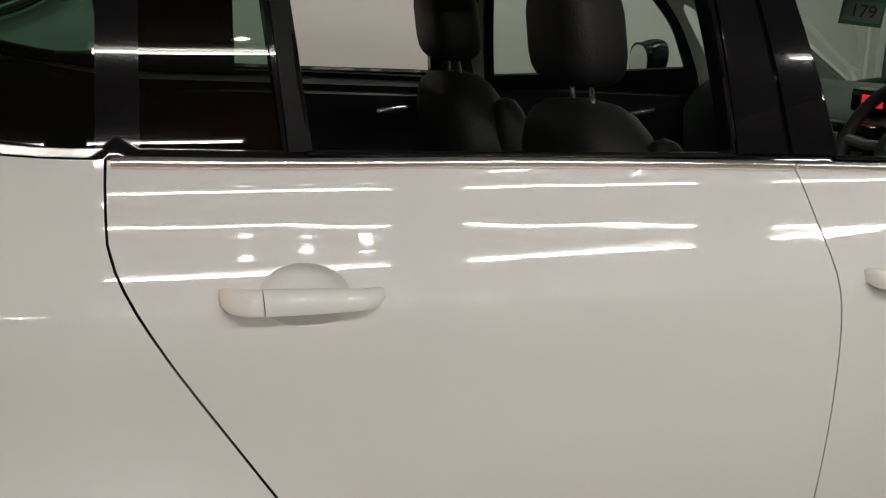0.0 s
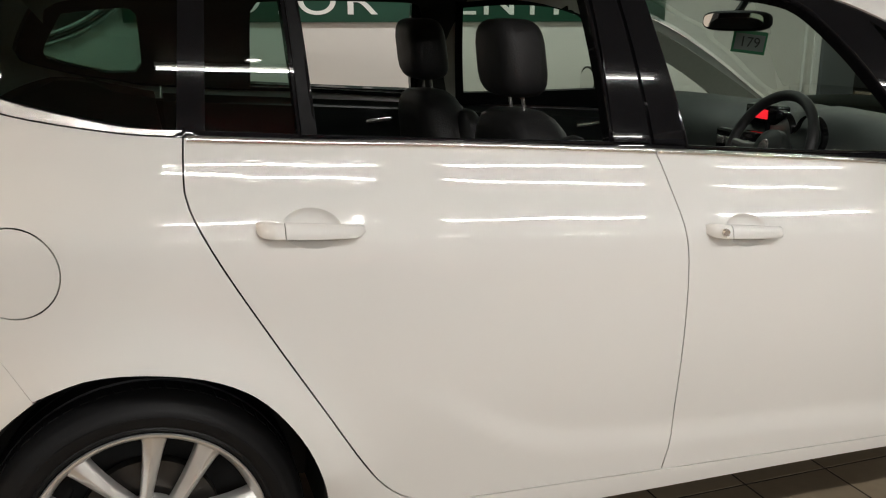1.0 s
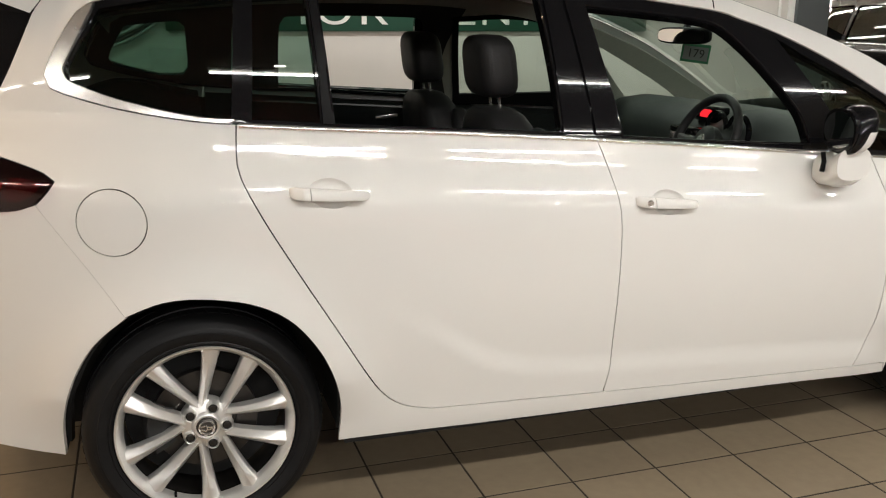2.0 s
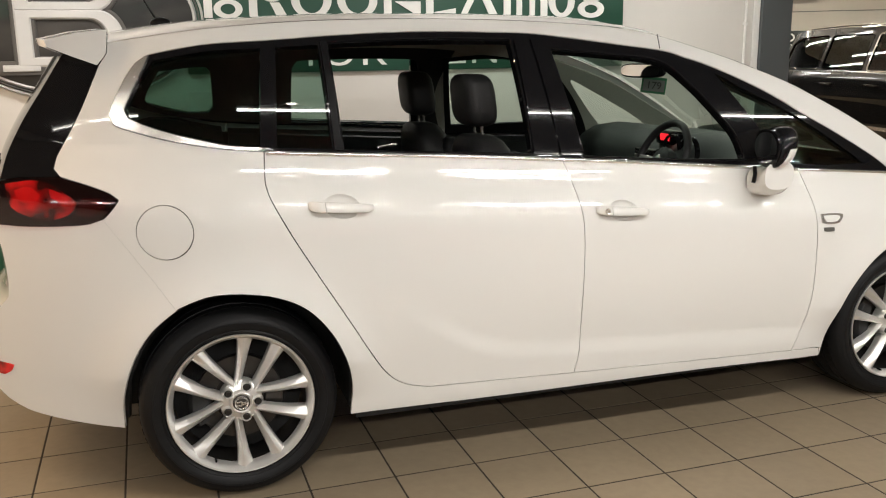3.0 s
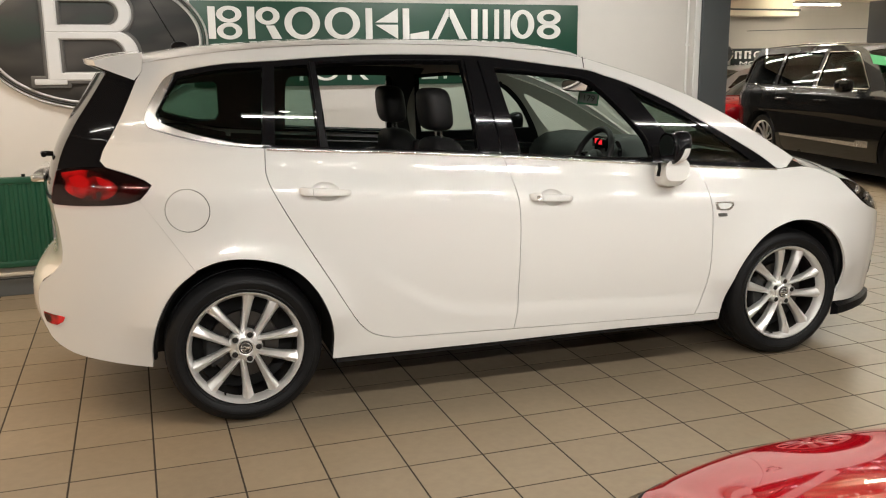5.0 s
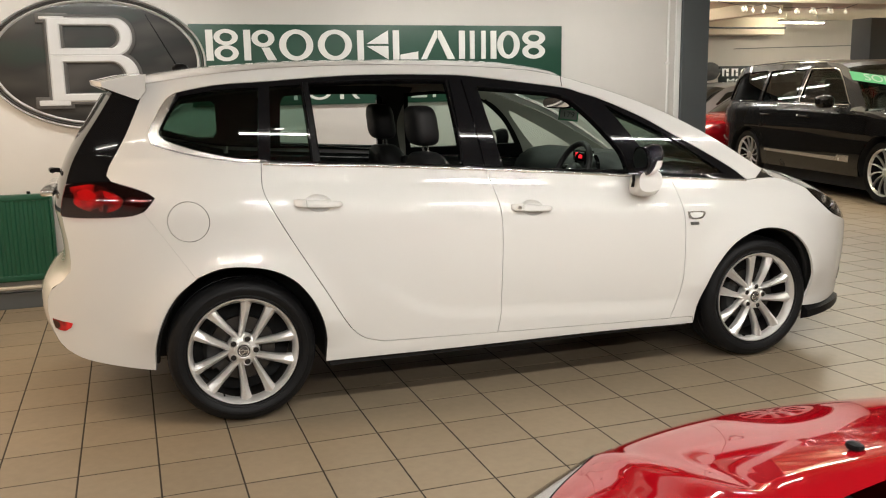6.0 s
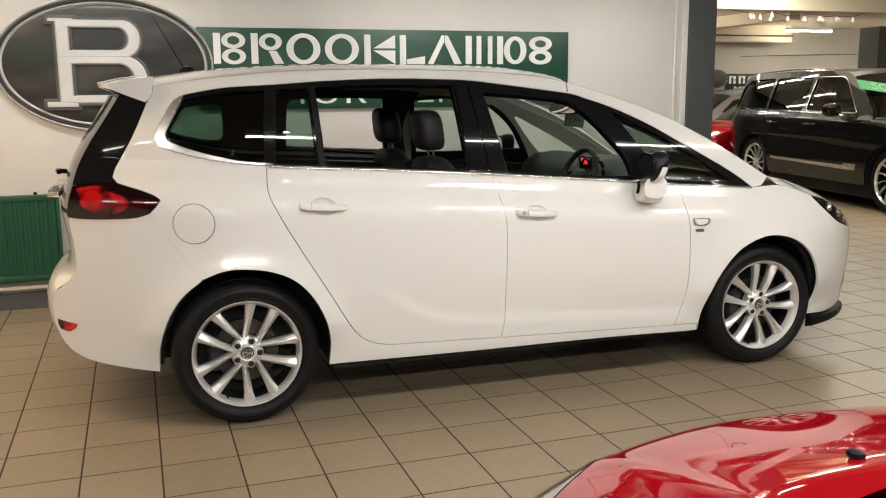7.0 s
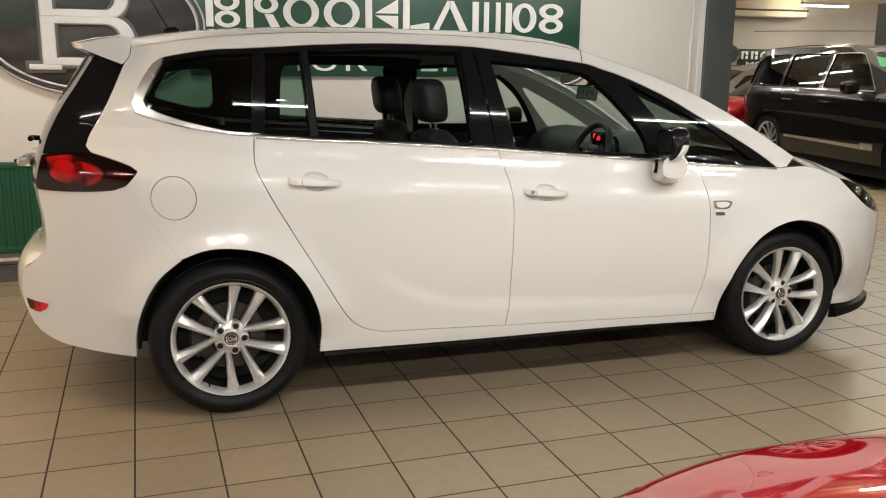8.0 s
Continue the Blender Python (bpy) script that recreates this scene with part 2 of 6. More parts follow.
def inset(poly, d):
    """A closed outline moved inwards by d."""
    n = len(poly)
    area = sum(poly[i][0] * poly[(i + 1) % n][1] - poly[(i + 1) % n][0] * poly[i][1] for i in range(n))
    s = d if area > 0 else -d
    out = []
    for i in range(n):
        a, b, c = Vector(poly[i - 1]), Vector(poly[i]), Vector(poly[(i + 1) % n])
        e1, e2 = (b - a), (c - b)
        if e1.length < 1e-6 or e2.length < 1e-6:
            out.append(b)
            continue
        n1 = Vector((-e1.y, e1.x)).normalized()
        n2 = Vector((-e2.y, e2.x)).normalized()
        m = n1 + n2
        m = m / max(0.35, m.length_squared / 2) if m.length > 1e-6 else n1
        out.append(b + m * s)
    return out


def panel(name, outline, mat, parent, side=-1, off=0.0, holes=(), step=0.04, thick=0.014, gap=0.002, label="", shape=half):
    """A sheet of the flank, cut to an outline in the side view (x, z), with its edges turned in. side -1: the right-hand flank."""
    from mathutils.geometry import delaunay_2d_cdt
    outer = [Vector(p) for p in (inset(outline, gap) if gap else outline)]
    hs = [[Vector(p) for p in h] for h in holes]
    loops = [outer] + hs
    pts, edges = [], []
    for lp in loops:
        k = len(pts)
        pts += lp
        edges += [(k + i, k + (i + 1) % len(lp)) for i in range(len(lp))]
    bnd = np.array([(p.x, p.y) for p in pts])
    lo, hi = bnd.min(0), bnd.max(0)
    row = 0
    z = lo[1] + step * .5
    while z < hi[1]:
        x = lo[0] + step * (.5 if row % 2 else .25)
        while x < hi[0]:
            if ((bnd - (x, z)) ** 2).sum(1).min() > (step * .45) ** 2 and inside((x, z), outer) and not any(inside((x, z), h) for h in hs):
                pts.append(Vector((x, z)))
            x += step
        z += step * .87
        row += 1
    vs, _, fs, *_ = delaunay_2d_cdt(pts, edges, [], 0, 1e-6)
    keep = []
    for f in fs:
        c = (vs[f[0]] + vs[f[1]] + vs[f[2]]) / 3
        if inside(c, outer) and not any(inside(c, h) for h in hs):
            keep.append(f)
    co, nor, faces = [], [], []
    for v in vs:
        nv = flank_normal(v.x, v.y, side, shape)
        co.append(Vector((v.x, side * shape(v.x, v.y), v.y)) + nv * off)
        nor.append(nv)
    count = {}
    for f in keep:
        # outward winding
        a, b, c = (co[i] for i in f)
        g = list(f)
        if (b - a).cross(c - a).y * side < 0:
            g.reverse()
        faces.append(g)
        for i in range(3):
            e = (g[i], g[(i + 1) % 3])
            count[e] = 1
    rim = [e for e in count if (e[1], e[0]) not in count]
    ring = {}
    for a, b in rim:
        for v in (a, b):
            if v not in ring:
                ring[v] = (len(co), len(co) + 1)
                co += [co[v].copy(), co[v] - nor[v] * thick]
                nor += [nor[v], nor[v]]
    for a, b in rim:
        (a0, a1), (b0, b1) = ring[a], ring[b]
        faces.append((b0, a0, a1, b1))
    me = bpy.data.meshes.new(name)
    me.from_pydata([tuple(c) for c in co], [], faces)
    me.shade_smooth()
    used = len(vs)
    fn = [None] * len(co)
    for v, (a0, a1) in ring.items():
        fn[a0] = fn[a1] = Vector((0, 0, 0))
    me.update()
    for p in me.polygons:
        if len(p.vertices) == 4:
            for v in p.vertices:
                if fn[v] is not None:
                    fn[v] += p.normal
    me.normals_split_custom_set_from_vertices([tuple((fn[i].normalized() if fn[i] is not None and fn[i].length > 0 else nor[i])) for i in range(len(co))])
    me.materials.append(mat)
    ob = new(name, me)
    ob.parent = parent
    if label:
        ob["label"] = label
    return ob


def loft_across(name, edge, bulge, mat, parent, n=16, power=2.4, label=""):
    """A sheet from one flank to the other: edge is a curve of points with y < 0; bulge(i) is how far its middle lies out."""
    bm = bmesh.new()
    rows = []
    for i, p in enumerate(edge):
        b = bulge[i] if isinstance(bulge, list) else bulge
        row = []
        for k in range(n + 1):
            u = -1 + 2 * k / n
            f = 1 - abs(u) ** power
            row.append((p[0] + b[0] * f, -p[1] * u, p[2] + b[1] * f))
        rows.append(row)
    grid_mesh(bm, rows)
    return part(name, bm, mat, parent, label)


# side-view outlines (x, z)
GAP_R = [(.127, 1.179), (.121, 1.105), (.127, 1.045), (.18, .932), (.272, .77), (.371, .603), (.452, .464), (.505, .388), (.566, .342), (.655, .319)]
SILL_T = [(.655, .319), (.873, .314), (1.225, .302), (1.6, .291), (1.93, .282), (2.205, .275)]
SILL_B = [(.37, .245), (.706, .245), (1.141, .242), (1.604, .242), (1.93, .239), (2.362, .228)]
GAP_B = [(1.192, 1.106), (1.213, 1.039), (1.235, .935), (1.244, .82), (1.243, .66), (1.241, .51), (1.241, .40), (1.225, .302)]
GAP_F = [(2.216, 1.018), (2.24, .937), (2.255, .848), (2.262, .757), (2.264, .63), (2.262, .50), (2.242, .38), (2.205, .275)]
DLO_B = [(.127, 1.179), (.362, 1.162), (.625, 1.147), (.898, 1.128), (1.192, 1.106), (1.451, 1.085), (1.76, 1.058), (2.083, 1.03), (2.216, 1.018)]
DLO_T = [(-.208, 1.494), (-.113, 1.512), (-.008, 1.526), (.165, 1.535), (.38, 1.549), (.6, 1.559), (.789, 1.561), (.96, 1.558), (1.136, 1.552), (1.29, 1.535), (1.483, 1.51), (1.69, 1.482), (1.769, 1.458), (1.86, 1.43), (1.98, 1.382), (2.131, 1.311), (2.284, 1.224), (2.443, 1.138), (2.608, 1.041), (2.689, .981)]
QUARTER = [(-.208, 1.494), (-.253, 1.468), (-.306, 1.391), (-.344, 1.307), (-.333, 1.276), (-.269, 1.251), (-.153, 1.219), (.012, 1.19), (.127, 1.179)]
ARCH_R = [(-0.385, 0.263), (-0.379, 0.375), (-0.343, 0.502), (-0.278, 0.614), (-0.19, 0.693), (-0.092, 0.731), (0.011, 0.736), (0.129, 0.714), (0.227, 0.662), (0.301, 0.576), (0.35, 0.475), (0.375, 0.361), (0.37, 0.245)]
ARCH_F = [(2.362, 0.228), (2.372, 0.358), (2.425, 0.512), (2.524, 0.641), (2.644, 0.71), (2.769, 0.73), (2.899, 0.7), (2.997, 0.63), (3.061, 0.528), (3.093, 0.409), (3.085, 0.311), (3.043, 0.257)]
UPPER = [(-.335, 1.535), (-.111, 1.567), (.121, 1.589), (.35, 1.602), (.7, 1.608), (1.1, 1.60), (1.385, 1.584), (1.517, 1.572), (1.674, 1.543), (1.80, 1.507), (1.965, 1.455), (2.10, 1.406), (2.24, 1.350), (2.31, 1.316), (2.49, 1.221), (2.68, 1.107), (2.80, 1.032)]
TAIL = [(.38, -.790), (.465, -.822), (.572, -.826), (.637, -.800), (.678, -.742), (.724, -.71), (.83, -.708), (.935, -.723), (.987, -.73), (1.09, -.706), (1.19, -.672), (1.29, -.617), (1.39, -.549), (1.515, -.468)]
LAMP_UP = [(-.511, 1.115), (-.42, 1.087), (-.36, 1.064), (-.336, 1.045)]
LAMP_LO = [(-.336, 1.045), (-.352, 1.022), (-.388, .984), (-.43, .969), (-.521, .961), (-.638, .958), (-.725, .962)]
SEAM = [(-.388, .984), (-.296, .85), (-.19, .693)]
GLASS_EDGE = [(-.366, 1.465), (-.44, 1.309), (-.518, 1.177), (-.530, 1.140), (-.511, 1.115)]
CROWN = [(-.534, 1.547), (-.467, 1.562), (-.324, 1.585), (-.111, 1.614), (.121, 1.63), (.35, 1.641), (.727, 1.645), (1.096, 1.642), (1.40, 1.633), (1.551, 1.616), (1.72, 1.592)]


def tail_run(z0, z1, n=12):
    return [(knots(TAIL, z0 + (z1 - z0) * i / n), z0 + (z1 - z0) * i / n) for i in range(n)]


car = thing("car", label="white people carrier with open side windows parked on beige tiles", category="car")
END = lambda c: [Vector(c[-1])]

side_outline = (crv([(2.362, .228), (2.35, .268), (2.205, .275)]) + crv(SILL_T[::-1]) + crv(GAP_R[::-1]) + crv(QUARTER[::-1]) + crv(DLO_T)
                + crv([(2.689, .981), (2.75, .985), (2.80, 1.03)]) + crv(UPPER[::-1]) + crv([(-.335, 1.535), (-.34, 1.5), (-.366, 1.465)])
                + crv(GLASS_EDGE) + crv(LAMP_UP) + crv(LAMP_LO[:3]) + crv(SEAM) + crv(ARCH_R[4:]) + crv(SILL_B))
rear_door_outline = crv(GAP_R) + crv(SILL_T[:3]) + crv(GAP_B[::-1]) + crv(DLO_B[:5][::-1])
front_door_outline = crv(GAP_B) + crv(SILL_T[2:]) + crv(GAP_F[::-1]) + crv(DLO_B[4:][::-1])
NOSE = [(3.46, .262), (3.515, .34), (3.535, .48), (3.525, .586), (3.49, .69)]
LAMPF_LO = [(3.40, .72), (3.25, .77), (3.15, .845), (3.075, .918)]
FENDER_T = [(2.689, .981), (2.86, .985), (2.98, .955), (3.075, .918)]
fender_outline = crv(GAP_F[::-1]) + crv([(2.216, 1.018), (2.45, 1.0), (2.689, .981)]) + crv(FENDER_T) + crv(LAMPF_LO[::-1]) + crv([(3.40, .72), (3.49, .69)]) + crv(NOSE[::-1]) + crv([(3.46, .262), (3.25, .245), (3.043, .257)]) + crv(ARCH_F[::-1]) + crv([(2.362, .228), (2.35, .268), (2.205, .275)])
bumper_outline = crv([(-.385, .263), (-.476, .272), (-.595, .288), (-.70, .312), (-.78, .36)]) + [Vector(p) for p in tail_run(.38, .958)] + crv(LAMP_LO[::-1][:5]) + crv(SEAM) + crv(ARCH_R[:5][::-1])
lamp_outline = crv(LAMP_UP) + crv(LAMP_LO) + [Vector(p) for p in tail_run(.97, 1.10, 5)] + crv([(-.703, 1.10), (-.64, 1.112), (-.511, 1.115)])
wrap_outline = crv(GLASS_EDGE) + crv([(-.511, 1.115), (-.64, 1.112), (-.703, 1.10)]) + [Vector(p) for p in tail_run(1.105, 1.515)] + crv([(-.468, 1.515), (-.366, 1.465)])
dlo_outline = crv(QUARTER[::-1]) + crv(DLO_T) + crv([(2.689, .981), (2.45, 1.0), (2.216, 1.018)]) + crv(DLO_B[::-1])
headlamp_outline = crv([(3.075, .918), (3.15, .90), (3.26, .85), (3.35, .785), (3.40, .72)]) + crv(LAMPF_LO)

# window openings inside the black frame
OPEN_QUARTER = crv([(-.20, 1.478), (-.1, 1.495), (0, 1.508), (.145, 1.513)]) + crv([(.145, 1.513), (.115, 1.19)]) + crv([(.115, 1.19), (.013, 1.207), (-.152, 1.246), (-.244, 1.277), (-.29, 1.298), (-.297, 1.325), (-.25, 1.41), (-.2, 1.478)])
OPEN_FIXED = crv([(.196, 1.516), (.34, 1.522)]) + crv([(.34, 1.522), (.355, 1.176)]) + crv([(.355, 1.176), (.17, 1.19)]) + crv([(.17, 1.19), (.196, 1.516)])
OPEN_REAR = crv([(.375, 1.525), (.6, 1.532), (.8, 1.534), (1.048, 1.53)]) + crv([(1.048, 1.53), (1.078, 1.13)]) + crv([(1.078, 1.13), (.7, 1.153), (.395, 1.174)]) + crv([(.395, 1.174), (.375, 1.525)])
OPEN_FRONT = crv([(1.204, 1.493), (1.337, 1.482), (1.485, 1.467), (1.60, 1.455), (1.688, 1.428), (1.79, 1.338), (1.878, 1.238), (1.944, 1.152), (1.972, 1.066)]) + crv([(1.972, 1.066), (1.6, 1.087), (1.29, 1.112)]) + crv([(1.29, 1.112), (1.204, 1.493)])
OPEN_PASSENGER = crv([(1.204, 1.493), (1.337, 1.482), (1.485, 1.474), (1.66, 1.462), (1.77, 1.425), (1.87, 1.345), (1.965, 1.25), (2.045, 1.12), (2.06, 1.06)]) + crv([(2.06, 1.06), (1.6, 1.087), (1.29, 1.112)]) + crv([(1.29, 1.112), (1.204, 1.493)])
OPEN_LIGHT = crv([(1.895, 1.402), (2.018, 1.336), (2.172, 1.262), (2.301, 1.190), (2.435, 1.103), (2.556, 1.022)]) + crv([(2.556, 1.022), (2.35, 1.027), (2.13, 1.045)]) + crv([(2.13, 1.045), (2.072, 1.165), (2.0, 1.265), (1.895, 1.402)])



def ellipse(cx, cz, rx, rz, n=40, tilt=0.0):
    return [Vector((cx + rx * math.cos(a) * 1.0, cz + rz * math.sin(a) + tilt * rx * math.cos(a))) for a in [2 * math.pi * k / n for k in range(n)]]


FUEL = (-.203, .941, .0885)
CUP_R, CUP_F = (.362, .994, .062, .040), (1.405, .913, .060, .038)
for s, side_name in ((-1, "right"), (1, "left")):
    panel("side_panel", side_outline, WHITE, car, s, holes=(ellipse(*FUEL[:2], FUEL[2], FUEL[2]),) if s < 0 else (), label="white body side with roof rail and sill", step=.028 if s < 0 else .05)
    if s < 0:
        panel("fuel_flap", ellipse(*FUEL[:2], FUEL[2], FUEL[2]), WHITE, car, s, gap=.003)
    panel("rear_door", rear_door_outline, WHITE, car, s, holes=(ellipse(*CUP_R, tilt=-.07),), thick=.018, gap=.0016, step=.022 if s < 0 else .05)
    panel("front_door", front_door_outline, WHITE, car, s, holes=(ellipse(*CUP_F, tilt=-.07),), thick=.018, gap=.0016, step=.022 if s < 0 else .05)
    panel("front_wing", fender_outline, WHITE, car, s, step=.028 if s < 0 else .05)
    panel("rear_bumper_corner", bumper_outline, WHITE, car, s, gap=-.0012, step=.03)
    panel("rear_lamp", lamp_outline, BLACKGLOSS, car, s, gap=.001, label="dark red tail lamp")
    panel("rear_glass_wrap", wrap_outline, BLACKGLOSS, car, s, gap=.001)
    panel("headlamp", headlamp_outline, BLACKGLOSS, car, s, gap=.001)
    panel("window_frame", dlo_outline, BLACKGLOSS, car, s, off=-.006, gap=-.004, thick=.03, holes=(OPEN_QUARTER, OPEN_FIXED, OPEN_REAR, OPEN_FRONT if s < 0 else OPEN_PASSENGER, OPEN_LIGHT))
    panel("quarter_window", OPEN_QUARTER, PRIVACY, car, s, off=-.012, gap=-.004, thick=.003, label="dark tinted rear quarter glass")
    panel("fixed_pane", OPEN_FIXED, PRIVACY, car, s, off=-.012, gap=-.004, thick=.003)
    panel("front_quarter_light", OPEN_LIGHT, TINT, car, s, off=-.012, gap=-.004, thick=.003)


def flank(x, z, out=0.0, s=-1):
    return Vector((x, s * (half(x, z) + out), z))


# roof, screen, bonnet, nose, tail
up = [Vector((p.x, -half(p.x, p.y), p.y)) for p in crv(UPPER[:9], .05) + END(UPPER[:9])]
loft_across("roof", up, [(0, knots(CROWN, p.x) - p.z) for p in up], WHITE, car, 24, 3.0)
up = [Vector((p.x, -half(p.x, p.y), p.y)) for p in crv(UPPER[8:], .05) + END(UPPER)]
loft_across("windscreen", up, [(.02 + .05 * i / len(up), -.004) for i in range(len(up))], TINT, car, 24, 4)
hood = [Vector((2.80, -half(2.8, 1.03), 1.03))] + [Vector((p.x, -half(p.x, p.y), p.y)) for p in crv([(2.86, .985), (2.98, .955), (3.075, .918), (3.15, .90), (3.26, .85), (3.35, .785), (3.40, .72), (3.49, .69)], .05)]
loft_across("bonnet", hood, [(.04 + .14 * i / len(hood), .075) for i in range(len(hood))], WHITE, car, 24, 2.4)
nose = [Vector((p.x, -half(p.x, p.y), p.y)) for p in crv(NOSE[::-1]) + END(NOSE[::-1])]
nose = [Vector((p.x - .012, p.y + .010, p.z)) for p in nose]
loft_across("front_bumper", nose, (.17, .02), WHITE, car, 24, 2.4)
tail = [Vector((p[0], -half(*p), p[1])) for p in [(-.70, .312), (-.78, .36)] + tail_run(.40, 1.0, 30)]
loft_across("tailgate", tail, (-.06, 0), WHITE, car, 24, 3)
tail = [Vector((p[0], -half(*p), p[1])) for p in tail_run(1.0, 1.52, 20)]
loft_across("rear_window", tail, (-.06, 0), BLACKGLOSS, car, 24, 3)

# spoiler
bm = bmesh.new()
prof = [(-.522, 1.544), (-.516, 1.522), (-.44, 1.49), (-.371, 1.463), (-.34, 1.50), (-.332, 1.575), (-.42, 1.566)]
rows = []
for k in range(17):
    u = -1 + k / 8
    f = 1 - abs(u) ** 3
    rows.append([(x - .07 * f, .66 * u * (1 - .0 * f), z + .012 * f) for x, z in prof])
vs = grid_mesh(bm, rows, close=True)
bm.faces.new(vs[0])
bm.faces.new(vs[-1][::-1])
part("spoiler", bm, WHITE, car)

# dark shell behind the gaps, floor pan, arch liners
for s in (-1, 1):
    shell = crv([(-.6, .32), (-.66, .6), (-.6, .95), (-.3, 1.1)]) + crv([(-.3, 1.1), (.1, 1.14), (1.2, 1.075), (2.2, .985), (2.9, .93)]) + crv([(2.9, .93), (3.2, .7), (3.35, .4)]) + crv([(3.35, .4), (3.12, .3)]) + crv(ARCH_F[::-1][2:-1]) + crv(SILL_B[::-1]) + crv(ARCH_R[::-1][:-1]) + crv([(-.385, .263), (-.6, .32)])
    panel("inner_shell", shell, UNDER, car, s, off=-.05, gap=.004, thick=.02)
    for x in (0, 2.76):
        bm = bmesh.new()
        rows = []
        for y in (0, .56):
            ring = [(x + .388 * math.cos(a), .335 + .400 * math.sin(a)) for a in [radians(-11 + 202 * k / 32) for k in range(33)]]
            rows.append([(px, s * (y or half(px, pz) - .016), pz) for px, pz in ring])
        vs = grid_mesh(bm, rows)
        bm.faces.new([*vs[1]])
        part("arch_liner", bm, UNDER, car)
bm = bmesh.new()
box(bm, .40, -.84, .21, 2.34, .84, .26)
box(bm, -.62, -.5, .26, .42, .5, .34)
box(bm, 2.33, -.5, .24, 3.3, .5, .34)
part("floor_pan", bm, UNDER, car, smooth=False)


# ---------------------------------------------------------------- wheels
def wheel(x, s, turn):
    """An alloy wheel with five pairs of ridged spokes; its outer face at y = 0, pointing to -y."""
    w = new("wheel")
    w.parent = car
    w.matrix_local = pose(x, s * .885, .334, 0, 0, 0 if s < 0 else 180)
    bm = bmesh.new()
    lathe(bm, [(.236, .012), (.245, .002), (.250, .001), (.254, -.006), (.259, -.009), (.262, -.007), (.275, -.016), (.288, -.0175), (.290, -.015), (.300, -.013), (.303, -.010), (.314, -.004), (.320, .004), (.329, .02), (.332, .04), (.3325, .075), (.328, .077), (.328, .084), (.3335, .086), (.334, .11), (.334, .14), (.329, .142), (.329, .149), (.333, .151), (.332, .185), (.327, .205), (.30, .225), (.25, .22), (.236, .21)], 84)
    part("tyre", bm, RUBBER, w)
    bm = bmesh.new()
    for k in range(60):
        a = 2 * math.pi * k / 60
        for (y0, y1, sk) in ((.034, .072, .02), (.088, .138, 0), (.153, .2, -.03)):
            q = []
            for da, yy in ((-.034, y0), (.034, y0), (.034 + sk, y1), (-.034 + sk, y1)):
                for rr in (.330, .3329 if .03 < yy < .19 else .331):
                    q.append(bm.verts.new((rr * math.cos(a + da), yy, rr * math.sin(a + da))))
            bm.faces.new((q[1], q[3], q[5], q[7]))
            for i in range(4):
                j = (i + 1) % 4
                bm.faces.new((q[2 * i], q[2 * j], q[2 * j + 1], q[2 * i + 1]))
    part("tread", bm, RUBBER, w, smooth=False)
    bm = bmesh.new()
    lathe(bm, [(.236, .21), (.23, .14), (.222, .07), (.2235, .045)], 84)
    part("rim_barrel", bm, STEEL, w)
    bm = bmesh.new()
    lathe(bm, [(.224, .04), (.231, .02), (.238, .010), (.2455, .002), (.2475, -.004), (.2455, -.008), (.241, -.007), (.237, -.001), (.232, .006), (.226, .020), (.2225, .032)], 84)
    part("rim", bm, ALLOY, w)
    for k in range(5):
        for d in (-1, 1):
            c = 2 * math.pi * k / 5 + turn
            bm = bmesh.new()
            rows = []
            for i in range(12):
                u = i / 11
                a0, a1 = c + d * radians(34), c + d * radians(14.5)
                px, pz = .046 * math.cos(a0) * (1 - u) + .235 * math.cos(a1) * u, .046 * math.sin(a0) * (1 - u) + .235 * math.sin(a1) * u
                r = math.hypot(px, pz)
                ang = math.atan2(pz, px)
                wd = .0125 + .0105 * u ** 1.4 + .006 * u ** 6
                y = .030 - .024 * u - .010 * math.sin(math.pi * u)
                cx, cz = math.cos(ang), math.sin(ang)
                tx, tz = -cz, cx
                row = []
                for du, dy in ((-1, .042), (-1, .016), (-.82, .010), (.15 * d - .08, .000), (.15 * d + .08, .0), (.82, .010), (1, .016), (1, .042)):
                    row.append((r * cx + du * wd * tx, y + dy + (.006 if du * d < -.5 else 0), r * cz + du * wd * tz))
                rows.append(row)
            grid_mesh(bm, rows)
            part("spoke", bm, ALLOY, w)
    bm = bmesh.new()
    lathe(bm, [(.028, .012), (.034, .010), (.038, .012), (.043, .022), (.062, .028), (.072, .036), (.074, .07)], 48)
    part("hub", bm, ALLOY, w)
    cap = bmesh.new()
    lathe(cap, [(.0, .004), (.022, .005), (.026, .007), (.029, .011), (.03, .016)], 32)
    cap = part("centre_cap", cap, STEEL, w)
    bm = bmesh.new()
    lathe(bm, [(.0235, .0045), (.0205, .0015), (.0175, .0045)], 32)
    for q in (-1, 1):
        tube(bm, [(-.016, .003, .004 * q), (-.002, .002, .008 * q), (.002, .002, -.004 * q), (.016, .003, -.002 * q)], .0026, 6)
    part("emblem", bm, CHROME, cap, "plain round chrome emblem")
    for k in range(5):
        a = 2 * math.pi * k / 5 + turn
        bm = bmesh.new()
        lathe(bm, [(.0, .013), (.0085, .013), (.0122, .016), (.0128, .04)], 12)
        ob = part("wheel_nut", bm, STEELDARK, w)
        ob.location = (.0555 * math.cos(a), 0, .0555 * math.sin(a))
        bm = bmesh.new()
        lathe(bm, [(.0132, .036), (.0136, .014), (.0155, .012), (.0180, .016), (.0205, .036)], 20)
        ob = part("nut_seat", bm, ALLOY, w)
        ob.location = (.0555 * math.cos(a), 0, .0555 * math.sin(a))
    bm = bmesh.new()
